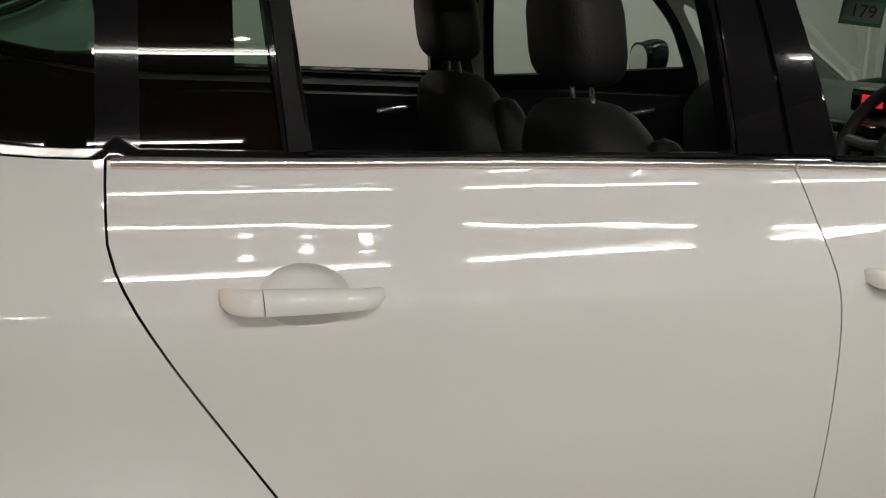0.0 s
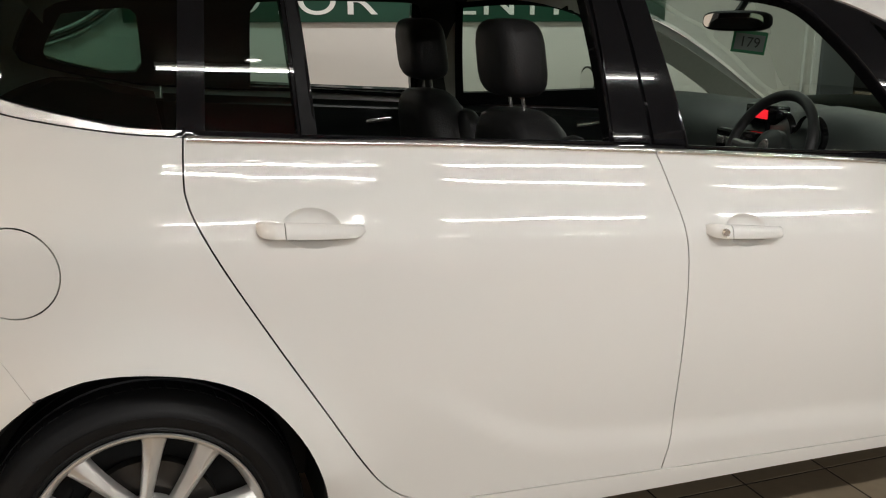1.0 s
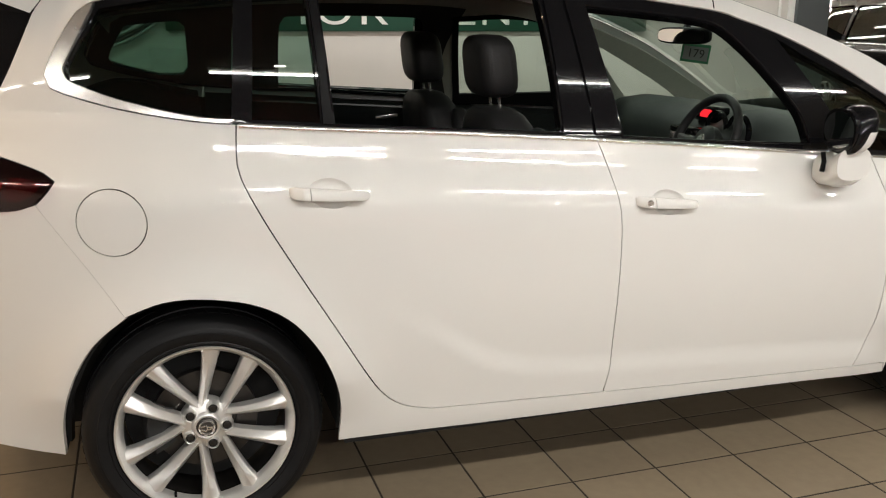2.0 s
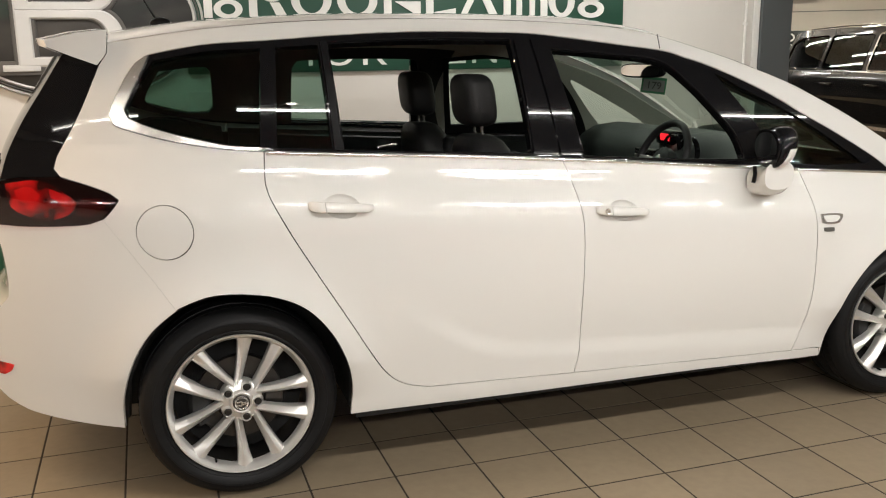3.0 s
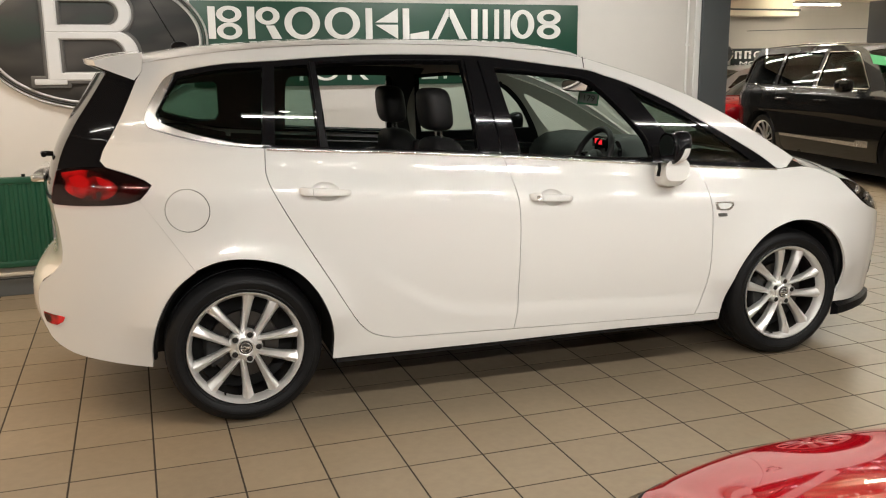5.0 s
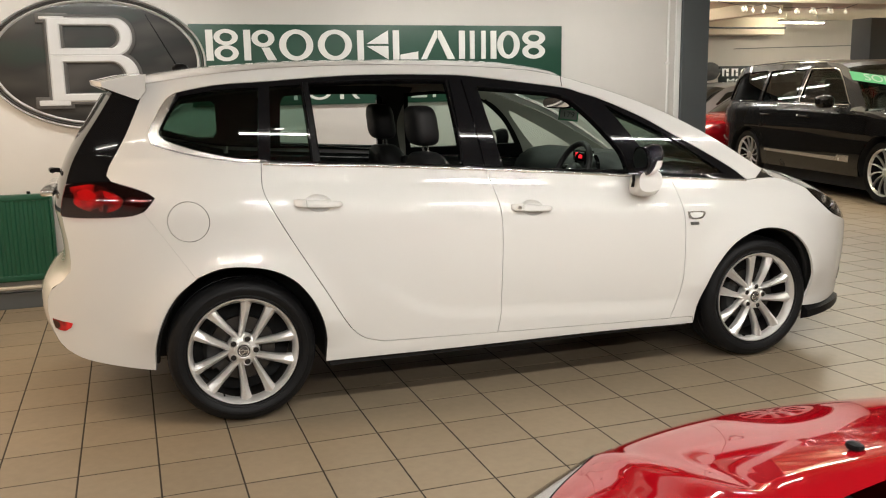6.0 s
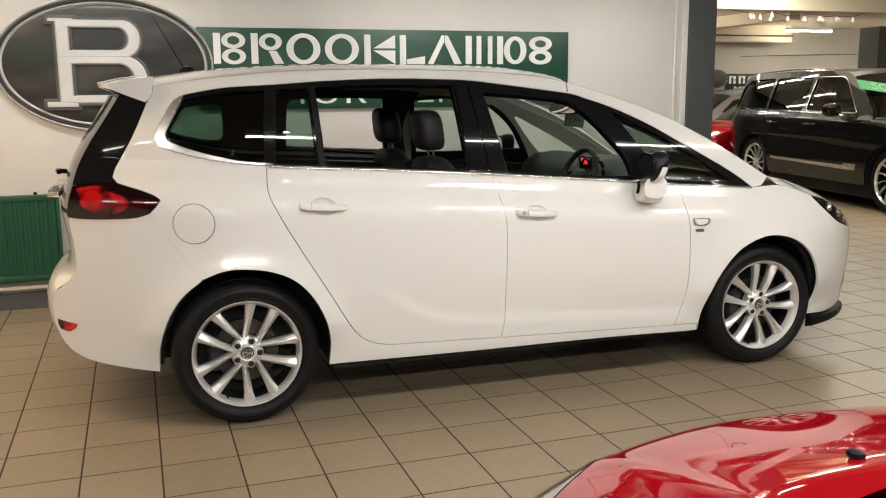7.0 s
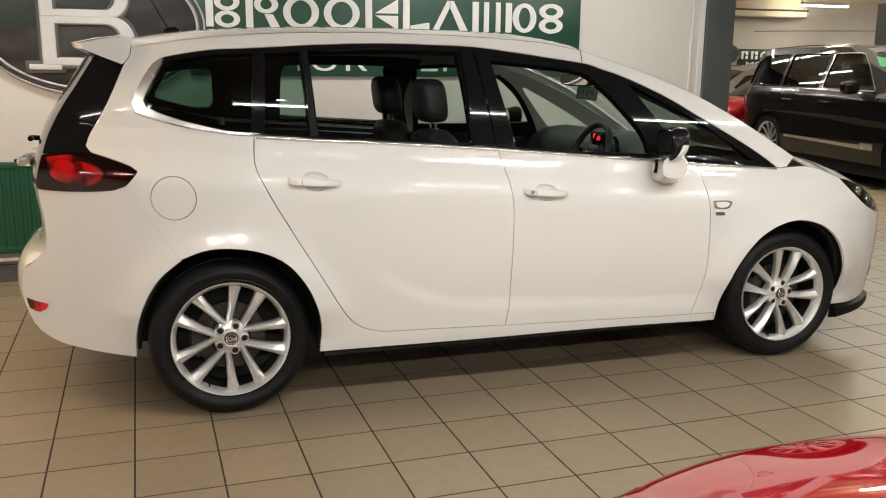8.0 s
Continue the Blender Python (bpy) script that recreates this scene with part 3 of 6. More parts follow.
    tube(bm, [(0, .02, 0), (0, -.004, 0)], .004, 8)
    ob = part("valve", bm, BLACKMATT, w)
    ob.location = (.222 * math.cos(radians(-113) + turn), .012, .222 * math.sin(radians(-113) + turn))
    bm = bmesh.new()
    lathe(bm, [(.03, .085), (.085, .085), (.088, .075), (.147, .075), (.149, .08), (.149, .1), (.03, .1)], 48)
    part("brake_disc", bm, STEEL, w)
    bm = bmesh.new()
    rows = [[(r * math.cos(a), y, r * math.sin(a)) for a in [radians(150 + 60 * i / 10) for i in range(11)]] for r, y in ((.10, .06), (.12, .045), (.16, .045), (.175, .07), (.175, .12))]
    grid_mesh(bm, rows)
    part("brake_caliper", bm, UNDER, w)
    bm = bmesh.new()
    lathe(bm, [(.0, .16), (.225, .16)], 32)
    part("wheel_back", bm, UNDER, w)


STEELDARK = material("dark wheel nut", (0.018, 0.016, 0.014), 0.4, metal=0.3, grain=0.2, scale=60)
wheel(0, -1, radians(-3))
wheel(2.76, -1, radians(8))
wheel(0, 1, radians(20))
wheel(2.76, 1, radians(31))

# ---------------------------------------------------------------- the white car: trim
REDLENS = material("red lamp lens", (0.13, 0.002, 0.003), 0.2, coat=1.0, grain=0.6, scale=16, bump=0.3, bump_scale=40)
REDLIT = material("bright red lamp core", (0.75, 0.012, 0.018), 0.2, coat=1.0, grain=0.35, scale=24, bump=0.4, bump_scale=30)
nt = REDLENS.node_tree
cells = nt.nodes.new("ShaderNodeTexNoise")
cells.inputs["Scale"].default_value, cells.inputs["Detail"].default_value = 17.0, 1.0
co = nt.nodes.new("ShaderNodeTexCoord")
link(nt, co.outputs["Object"], cells.inputs["Vector"])
ramp = nt.nodes.new("ShaderNodeValToRGB")
ramp.color_ramp.elements[0].position, ramp.color_ramp.elements[0].color = .40, (.035, .001, .002, 1)
ramp.color_ramp.elements[1].position, ramp.color_ramp.elements[1].color = .72, (.80, .012, .020, 1)
link(nt, cells.outputs["Fac"], ramp.inputs[0])
link(nt, ramp.outputs[0], nt.nodes["Principled BSDF"].inputs["Base Color"])
LAMPCOVER = glass("smoked red lamp cover", (0.86, 0.50, 0.50), 1.0)
REDDARK = material("dark red lamp lens", (0.035, 0.004, 0.005), 0.12, coat=1.0, grain=0.2, scale=40)
SCREEN = glow("red display", (1.0, 0.02, 0.03), 1.0)
BADGE = material("grey badge", (0.22, 0.22, 0.21), 0.3, metal=0.6, grain=0.2, scale=60)
MIRROR = material("mirror glass", (0.85, 0.85, 0.85), 0.02, metal=1.0)
SATIN = material("satin chrome trim", (0.74, 0.71, 0.67), 0.26, metal=0.8, grain=0.03, scale=20)


def strip(curve, up, down=0.0):
    """The outline of a band along a side-view curve."""
    c = crv(curve, .04) + END(curve)
    return [Vector((p.x, p.y - down)) for p in c] + [Vector((p.x, p.y + up)) for p in c[::-1]]


def bead(curve, r, s, mat=None, out=.003, rise=-.004):
    """A half-round bright moulding along a side-view curve."""
    bm = bmesh.new()
    tube(bm, [flank(p.x, p.y + rise, out, s) for p in crv(curve, .05) + END(curve)], r, 10)
    return part("belt_trim", bm, mat or CHROME, car)


for s in (-1, 1):
    bead([(.133, 1.1785)] + DLO_B[1:4] + [(1.188, 1.1065)], .0085, s)
    bead([(1.196, 1.1055)] + DLO_B[5:8] + [(2.211, 1.0185)], .0080, s)
    bead([(2.221, 1.0175), (2.45, 1.0), (2.68, .982)], .0058, s)
    quarter_in = [(.127, 1.192), (.013, 1.203), (-.152, 1.243), (-.244, 1.275), (-.289, 1.296), (-.298, 1.322), (-.255, 1.405), (-.208, 1.494)]
    panel("quarter_trim", crv(QUARTER) + crv(quarter_in), SATIN, car, s, off=.004, gap=.001, thick=.01, step=.02, label="bright chrome quarter window surround")
    panel("pillar_cover", crv([(1.064, 1.535), (1.084, 1.126)], .05) + crv([(1.084, 1.126), (1.184, 1.118)], .05) + crv([(1.184, 1.118), (1.125, 1.535)], .05) + [Vector((1.125, 1.535))], BLACKGLOSS, car, s, off=.002, gap=.002, label="gloss black door pillar cover")
    panel("pillar_cover", crv([(1.131, 1.535), (1.192, 1.118)], .05) + crv([(1.192, 1.118), (1.281, 1.110)], .05) + crv([(1.281, 1.110), (1.202, 1.525)], .05) + [Vector((1.202, 1.525))], BLACKGLOSS, car, s, off=.002, gap=.002)
    panel("window_divider", [Vector(p) for p in ((.349, 1.53), (.372, 1.53), (.383, 1.36), (.394, 1.173), (.362, 1.173), (.356, 1.36))], BLACKMATT, car, s, off=.002, gap=0, thick=.02)
    panel("roof_seam", [Vector(q) for q in ((1.672, 1.492), (1.676, 1.492), (1.681, 1.545), (1.677, 1.545))], UNDER, car, s, off=.0012, gap=0, thick=.002, step=.02)
    # tail lamp lenses
    lens = panel("lamp_lens", crv([(-.685, 1.092), (-.60, 1.104), (-.545, 1.094), (-.50, 1.066), (-.462, 1.036), (-.49, 1.0), (-.55, .982), (-.61, .99), (-.668, 1.02), (-.685, 1.092)], .02), REDLENS, car, s, off=.0015, gap=0, thick=.004, step=.02, label="bright red lamp lens")
    for q in ([(-.655, 1.072), (-.61, 1.084), (-.575, 1.058), (-.60, 1.034), (-.64, 1.040), (-.655, 1.072)], [(-.545, 1.078), (-.515, 1.068), (-.485, 1.044), (-.51, 1.038), (-.54, 1.052), (-.545, 1.078)]):
        panel("lamp_core", crv(q, .015), REDLIT, lens, s, off=.003, gap=0, thick=.003, step=.015)
    panel("lamp_lens", crv([(-.445, 1.052), (-.40, 1.05), (-.372, 1.035), (-.40, 1.005), (-.44, .99), (-.468, 1.0), (-.445, 1.052)], .02), REDDARK, car, s, off=.0015, gap=0, thick=.004, step=.02, label="dark smoked lamp lens")
    panel("lamp_cover", lamp_outline, LAMPCOVER, car, s, off=.008, gap=.003, thick=.006, step=.025, label="glossy smoked lamp cover")
    panel("rear_reflector", crv([(-.812, .494), (-.77, .482), (-.725, .474), (-.735, .452), (-.76, .436), (-.803, .449), (-.812, .494)], .02), REDLENS, car, s, off=.003, gap=0, thick=.006, step=.02, label="small red bumper reflector")
    # side repeater and small badge on the wing
    rep = panel("side_repeater", crv([(2.276, .842), (2.33, .842), (2.381, .835), (2.372, .812), (2.352, .801), (2.30, .803), (2.281, .808), (2.276, .842)], .015), SATIN, car, s, off=.004, gap=0, thick=.008, step=.02, label="chrome framed side repeater lamp")
    panel("repeater_lens", crv([(2.288, .835), (2.33, .835), (2.366, .829), (2.35, .810), (2.30, .811), (2.288, .835)], .015), LETTER, rep, s, off=.006, gap=0, thick=.003, step=.015)
    panel("wing_badge", crv([(2.29, .788), (2.34, .786), (2.343, .772), (2.294, .773), (2.29, .788)], .015), BADGE, car, s, off=.003, gap=0, thick=.004, step=.015, label="small plain grey badge")
    # headlamp inside
    for cx, cz, r in ((3.21, .838, .028), (3.285, .80, .030), (3.335, .765, .02)):
        bm = bmesh.new()
        lathe(bm, [(0, -.004), (r * .5, -.003), (r * .85, .004), (r, .0), (r * 1.1, .004), (r * 1.1, .02)], 24)
        ob = part("lamp_reflector", bm, CHROME, car)
        ob.location = flank(cx, cz, .0, s)
        ob.rotation_euler = (0, 0, radians(32 if s < 0 else 148))
    panel("headlamp_cover", headlamp_outline, CLEAR, car, s, off=.008, gap=.004, thick=.004)
    # dark lip under the front bumper
    bm = bmesh.new()
    rows = []
    for i in range(10):
        x = 3.10 + .40 * i / 9
        w = half(x, .26)
        rows.append([(x, s * (w - .03), .255), (x + .01, s * (w + .012), .238 - .012 * (1 - i / 9)), (x + .012, s * (w + .014), .205 - .02 * (1 - i / 9)), (x, s * (w - .03), .17)])
    vs = grid_mesh(bm, rows, close=True)
    bm.faces.new(vs[0])
    bm.faces.new(vs[-1])
    part("bumper_lip", bm, BLACKMATT, car, "dark plastic lip under the bumper")
    panel("fog_lamp", crv([(3.47, .41), (3.505, .405), (3.50, .36), (3.47, .345), (3.47, .41)], .02), BLACKGLOSS, car, s, off=.002, gap=0, thick=.004, step=.02)


def door_handle(cup, x0, z0, x1, z1, s, keyhole):
    """A pull handle over a scooped cup in the door skin."""
    cx, cz, rx, rz = cup
    bm = bmesh.new()
    rows = []
    for f, d in ((1.0, .0), (.95, .002), (.86, .007), (.66, .014), (.36, .018), (.02, .019)):
        rows.append([flank(p.x, p.y, -d, s) for p in ellipse(cx, cz, rx * f, rz * f, 40, -.07)])
    grid_mesh(bm, rows, close=True)
    part("handle_cup", bm, WHITE, car)
    h = new("door_handle")
    h.parent = car
    for name, a, b in (("handle_cap", 0.0, .235), ("handle_grip", .245, 1.0)):
        bm = bmesh.new()
        rows = []
        for i in range(13):
            u = a + (b - a) * i / 12
            x, z = x0 + (x1 - x0) * u, z0 + (z1 - z0) * u
            out = .034 * min(1, (min(u, 1 - u) / .16 + .02)) ** .5
            hz = .0165 * (1 - .35 * u ** 3) * (.6 + .4 * min(1, min(u, 1 - u) / .05))
            thick = .016
            row = []
            for k in range(12):
                t = 2 * math.pi * k / 12
                cc, ss = math.cos(t), math.sin(t)
                row.append(flank(x, z + hz * math.copysign(abs(ss) ** .6, ss), out - thick * .5 + thick * .5 * math.copysign(abs(cc) ** .7, cc), s))
            rows.append(row)
        vs = grid_mesh(bm, rows, close=True)
        bm.faces.new(vs[0])
        bm.faces.new(vs[-1])
        part(name, bm, WHITE, h)
    if keyhole:
        bm = bmesh.new()
        lathe(bm, [(0, -.003), (.006, -.003), (.0065, -.001), (.009, -.0025), (.0105, .002)], 20)
        ob = part("lock", bm, SATIN, h)
        ob.location = flank(x0 + .031, z0 - .003, .036, s)


for s in (-1, 1):
    door_handle(CUP_R, .250, 1.003, .470, .986, s, False)
    door_handle(CUP_F, 1.292, .924, 1.508, .906, s, s < 0)

# door mirrors
for s in (-1, 1):
    m = new("door_mirror")
    m.parent = car

    def mirror_ring(u, cy, cz, rx, ry, rz, n=20):
        x = -rx + 2 * rx * u
        f = (1 - abs(2 * u - 1) ** 2.6) ** .5 if 0 < u < 1 else 0.02
        f = max(f, .86 if u < .12 else .02)
        ring = []
        for k in range(n):
            t = 2 * math.pi * k / n
            cc, ss = math.cos(t), math.sin(t)
            z = rz * f * math.copysign(abs(ss) ** .75, ss)
            ring.append((2.012 + x + 1.5 * z * u * (1 - u) * (.6 if z > 0 else 1.1), s * (cy + ry * f * math.copysign(abs(cc) ** .75, cc)), cz + z))
        return ring
    dims = (.985, 1.125, .052, .082, .078)
    bm = bmesh.new()
    vs = grid_mesh(bm, [mirror_ring(.44 * i / 12, *dims) for i in range(13)], close=True)
    bm.faces.new(vs[0])
    part("mirror_housing", bm, BLACKGLOSS, m)
    for name, k0, k1, mat in (("mirror_cap", 0, 12, BLACKGLOSS), ("mirror_cover", 12, 20, WHITE)):
        bm = bmesh.new()
        rows = [mirror_ring(.44 + .56 * i / 12, *dims) for i in range(13)]
        grid_mesh(bm, [[r[k % 20] for k in range(k0, k1 + 1)] for r in rows])
        part(name, bm, mat, m)
    bm = bmesh.new()
    bm.faces.new([bm.verts.new((p[0] - .002, p[1], p[2])) for p in [(1.959, s * (.985 + .066 * math.cos(t)), 1.126 + .058 * math.sin(t)) for t in [2 * math.pi * k / 24 for k in range(24)]]])
    part("mirror_glass", bm, MIRROR, m)
    bm = bmesh.new()
    rows = []
    for i in range(9):
        u = i / 8
        y = .885 + .135 * u
        cx, cz = 2.03 - .03 * u, .985 + .012 * u + .06 * max(0, u - .6)
        rx, rz = .074 - .010 * u, .056 - .004 * u
        rows.append([(cx + rx * math.copysign(abs(math.cos(t)) ** .7, math.cos(t)), s * y, cz + rz * math.copysign(abs(math.sin(t)) ** .7, math.sin(t))) for t in [2 * math.pi * k / 20 for k in range(20)]])
    vs = grid_mesh(bm, rows, close=True)
    bm.faces.new(vs[-1])
    part("mirror_foot", bm, WHITE, m)
    bm = bmesh.new()
    tube(bm, [(1.955, s * .93, 1.045), (1.945, s * .95, 1.02), (1.935, s * .955, .99)], .008, 8)
    part("mirror_seal", bm, BLACKMATT, m)

for s in (-1, 1):
    for o in (OPEN_FRONT if s < 0 else OPEN_PASSENGER, OPEN_REAR):
        bm = bmesh.new()
        tube(bm, [flank(q.x, q.y, -.004, s) for q in inset(o, -.005)], .005, 8, closed=True)
        part("window_seal", bm, BLACKGLOSS, car)

# aerial, wiper, tailgate handle
bm = bmesh.new()
tube(bm, [(-.172, 0, 1.626), (-.20, 0, 1.675), (-.31, 0, 1.883)], .003, 8, rs=[.005, .0035, .002])
dome = bmesh.ops.create_uvsphere(bm, u_segments=16, v_segments=10, radius=.034)
for v in dome["verts"]:
    v.co = Vector((v.co.x * 1.25 - .158, v.co.y * .7, v.co.z * .75 + 1.614))
part("roof_aerial", bm, BLACKMATT, car, "thin black roof aerial")
bm = bmesh.new()
tube(bm, [(-.77, -.02, 1.12), (-.812, -.03, 1.125), (-.80, -.12, 1.13), (-.78, -.3, 1.14)], .012, 10)
part("rear_wiper", bm, BLACKMATT, car)
bm = bmesh.new()
box(bm, -.845, -.3, 1.02, -.78, .3, 1.055, bevel=.012, seg=3)
part("tailgate_handle", bm, CHROME, car)

# ---------------------------------------------------------------- the white car: cabin
rear_band = crv(QUARTER[::-1]) + crv(DLO_T[:10]) + crv([DLO_T[9], (1.20, 1.3), (1.24, 1.07)]) + crv([(1.24, 1.07), (1.192, 1.08)]) + crv(DLO_B[:5][::-1])
front_band = crv(DLO_T[9:]) + crv([(2.689, .981), (2.45, 1.0), (2.216, 1.018)]) + crv(DLO_B[5:][::-1]) + crv([(1.451, 1.085), (1.24, 1.07)]) + crv([(1.24, 1.07), (1.20, 1.3), DLO_T[9]])
upper_band = crv([(-.25, 1.40), (-.2, 1.47), (.16, 1.512), (.6, 1.535), (1.136, 1.53), (1.483, 1.487), (1.69, 1.45), (1.86, 1.392), (2.131, 1.275), (2.443, 1.10), (2.6, 1.0)]) + crv([(2.6, 1.0), (2.79, 1.0)]) + crv([(2.79, 1.0), (2.68, 1.082), (2.31, 1.282), (2.09, 1.376), (1.80, 1.475), (1.52, 1.548), (1.1, 1.585), (.6, 1.59), (.12, 1.57), (-.33, 1.51)]) + crv([(-.33, 1.51), (-.25, 1.40)])
IN_FRONT = crv([(1.255, 1.46), (1.45, 1.472), (1.62, 1.462), (1.74, 1.432)]) + crv([(1.74, 1.432), (1.86, 1.345), (1.955, 1.25), (2.035, 1.12)]) + crv([(2.035, 1.12), (1.6, 1.115), (1.30, 1.115)]) + crv([(1.30, 1.115), (1.255, 1.46)])
DOOR_FRAME = crv([(1.225, 1.478), (1.45, 1.492), (1.64, 1.482), (1.77, 1.445)]) + crv([(1.77, 1.445), (1.885, 1.365), (1.985, 1.26), (2.075, 1.12), (2.11, 1.03)]) + crv([(2.11, 1.03), (1.6, 1.07), (1.272, 1.075)]) + crv([(1.272, 1.075), (1.225, 1.478)])
IN_REAR = crv([(.475, 1.474), (.7, 1.48), (1.0, 1.476), (1.075, 1.465), (1.10, 1.42)]) + crv([(1.10, 1.42), (1.115, 1.105)]) + crv([(1.115, 1.105), (.7, 1.112), (.448, 1.118)]) + crv([(.448, 1.118), (.452, 1.44), (.475, 1.474)])
IN_LIGHT = crv([(1.965, 1.352), (2.06, 1.305), (2.2, 1.235), (2.36, 1.15), (2.50, 1.076)]) + crv([(2.50, 1.076), (2.485, 1.055), (2.39, 1.044), (2.235, 1.033)]) + crv([(2.235, 1.033), (2.13, 1.14), (2.035, 1.25), (1.965, 1.335), (1.965, 1.352)])
IN_QUARTER = crv([(-.19, 1.432), (-.05, 1.448), (.035, 1.45), (.058, 1.43)]) + crv([(.058, 1.43), (.062, 1.25), (.04, 1.222)]) + crv([(.04, 1.222), (-.08, 1.225), (-.20, 1.255), (-.262, 1.30), (-.19, 1.432)])
for s in (-1, 1):
    if s > 0:
        panel("front_window", OPEN_PASSENGER, TINT, car, s, off=-.012, gap=-.004, thick=.003)
        panel("pillar_trim", rear_band, TRIMDARK, car, s, off=-.04, gap=0, thick=-.03, holes=(IN_QUARTER, IN_REAR))
        panel("pillar_trim", front_band, TRIM, car, s, off=-.04, gap=0, thick=-.03, holes=(DOOR_FRAME, IN_LIGHT))
        panel("door_window_frame", DOOR_FRAME, BLACKMATT, car, s, off=-.045, gap=0, thick=-.02, holes=(IN_FRONT,))
    else:
        panel("pillar_trim", rear_band, TRIMDARK, car, s, off=-.04, gap=0, thick=-.02, holes=[inset(h, -.008) for h in (OPEN_QUARTER, OPEN_FIXED, OPEN_REAR, OPEN_FRONT)])
        panel("pillar_trim", front_band, TRIMDARK, car, s, off=-.04, gap=0, thick=-.02, holes=[inset(h, -.008) for h in (OPEN_FRONT, OPEN_LIGHT)])
    panel("roof_rail_trim", upper_band, TRIM if s > 0 else TRIMDARK, car, s, off=-.045, gap=0, thick=-.02)
    low = crv(GAP_R[1:]) + crv(SILL_T) + crv(GAP_F[::-1]) + crv([(2.2, 1.012), (1.192, 1.085), (.121, 1.155)]) + [Vector((.121, 1.155))]
    panel("door_trim", low, DASH, car, s, off=-.085, gap=.01, thick=-.06, label="black inner door panel")
    panel("load_bay_trim", crv([(-.6, .5), (-.6, .95), (-.3, 1.2), (.1, 1.15)], .06) + crv([(.1, 1.15), (.1, .8), (-.3, .76), (-.6, .5)], .06), DASH, car, s, off=-.07, gap=0, thick=-.05)
for x, z in ((.937, 1.012), (1.858, .962)):
    bm = bmesh.new()
    tube(bm, [(x - .05, .775, z - .006), (x, .765, z), (x + .05, .778, z + .004)], .009, 10)
    part("inner_handle", bm, CHROME, car)
lining = [Vector((p.x, -half(p.x, p.y) + .05, p.y - .02)) for p in crv(UPPER[:9], .08) + END(UPPER[:9])]
loft_across("headlining", lining, [(0, knots(CROWN, p.x) - .03 - p.z) for p in lining], TRIM, car, 16, 3.0)


def rounded(bm, c, sx, sy, sz, p=3.0, lean=0.0, n=18, m=11, squeeze=None):
    """A cushion-like solid round c; lean shears it backwards with height."""
    rows = []
    for i in range(m + 1):
        t = -math.pi / 2 + math.pi * i / m
        ct, st = math.cos(t), math.sin(t)
        zz = math.copysign(abs(st) ** (2 / p), st)
        rr = max(.02, abs(ct)) ** (2 / p)
        k = squeeze(zz) if squeeze else 1.0
        row = []
        for j in range(n):
            a = 2 * math.pi * j / n
            ca, sa = math.cos(a), math.sin(a)
            row.append((c[0] + sx * rr * math.copysign(abs(ca) ** (2 / p), ca) - lean * zz * sz,
                        c[1] + k * sy * rr * math.copysign(abs(sa) ** (2 / p), sa), c[2] + sz * zz))
        rows.append(row)
    vs = grid_mesh(bm, rows, close=True)
    bm.faces.new(vs[0])
    bm.faces.new(vs[-1])


def front_seat(y, back):
    s = new("front_seat")
    s.parent = car
    s.location = (back, 0, 0)
    bm = bmesh.new()
    rounded(bm, (1.045, y, 1.300), .068, .134, .104, 4.0, lean=.12, squeeze=lambda z: 1 - .10 * max(0, z))
    head = part("headrest", bm, LEATHER, s)
    bm = bmesh.new()
    for q in (-.045, .045):
        tube(bm, [(.985 + .11, y + q * 1.0 - .11 * 0, 1.30), (1.062, y + q, 1.215), (1.075, y + q, 1.12)], .006, 8)
    part("headrest_post", bm, CHROME, head)
    bm = bmesh.new()
    tube(bm, [(.985, y + .0, 1.395), (.980, y, 1.33), (.995, y, 1.22)], .003, 6)
    part("seam", bm, UNDER, head)
    bm = bmesh.new()
    rounded(bm, (1.13, y, .86), .095, .245, .305, 4.2, lean=.22, squeeze=lambda z: 1 - .28 * max(0, z) ** 2)
    part("backrest", bm, LEATHER, s)
    for q in (-1, 1):
        bm = bmesh.new()
        rounded(bm, (1.20, y + q * .20, .85), .06, .06, .26, 2.6, lean=.22)
        part("side_bolster", bm, LEATHER, s)
    bm = bmesh.new()
    rounded(bm, (1.42, y, .55), .27, .25, .09, 4)
    part("seat_cushion", bm, LEATHER, s)


front_seat(-.37, -.028)
front_seat(.37, -.055)

# dashboard, wheel, screen, mirror with stock tag
bm = bmesh.new()
prof = [(2.10, .55), (2.03, .80), (2.02, .98), (2.06, 1.045), (2.14, 1.09), (2.28, 1.105), (2.5, 1.075), (2.78, .995), (2.8, .6)]
rows = []
for k in range(25):
    y = -.76 + 1.52 * k / 24
    hoodie = math.exp(-((y + .37) / .16) ** 2)
    mid = math.exp(-((y + .02) / .16) ** 2)
    rows.append([(x - (.10 * hoodie - .07 * mid if .9 < z < 1.13 and x < 2.3 else 0), y, z + (.028 * hoodie if z > 1.05 and x < 2.4 else 0) - .02 * abs(y) ** 2) for x, z in prof])
grid_mesh(bm, rows)
dash = part("dashboard", bm, DASH, car)
part("display", boxed(2.095, -.085, 1.064, 2.102, -.010, 1.096, bevel=.002), SCREEN, dash, "small lit red display")
part("display_surround", boxed(2.102, -.13, 1.045, 2.16, .04, 1.110, bevel=.008), BLACKGLOSS, dash)
part("centre_panel", boxed(1.99, -.17, .86, 2.05, .05, 1.03, bevel=.012), BLACKGLOSS, dash)
for i in range(3):
    for j in range(4):
        part("button", boxed(1.982, -.15 + .048 * j, .89 + .042 * i, 1.995, -.112 + .048 * j, .918 + .042 * i, bevel=.004), SATIN if i == 2 else DASH, dash)
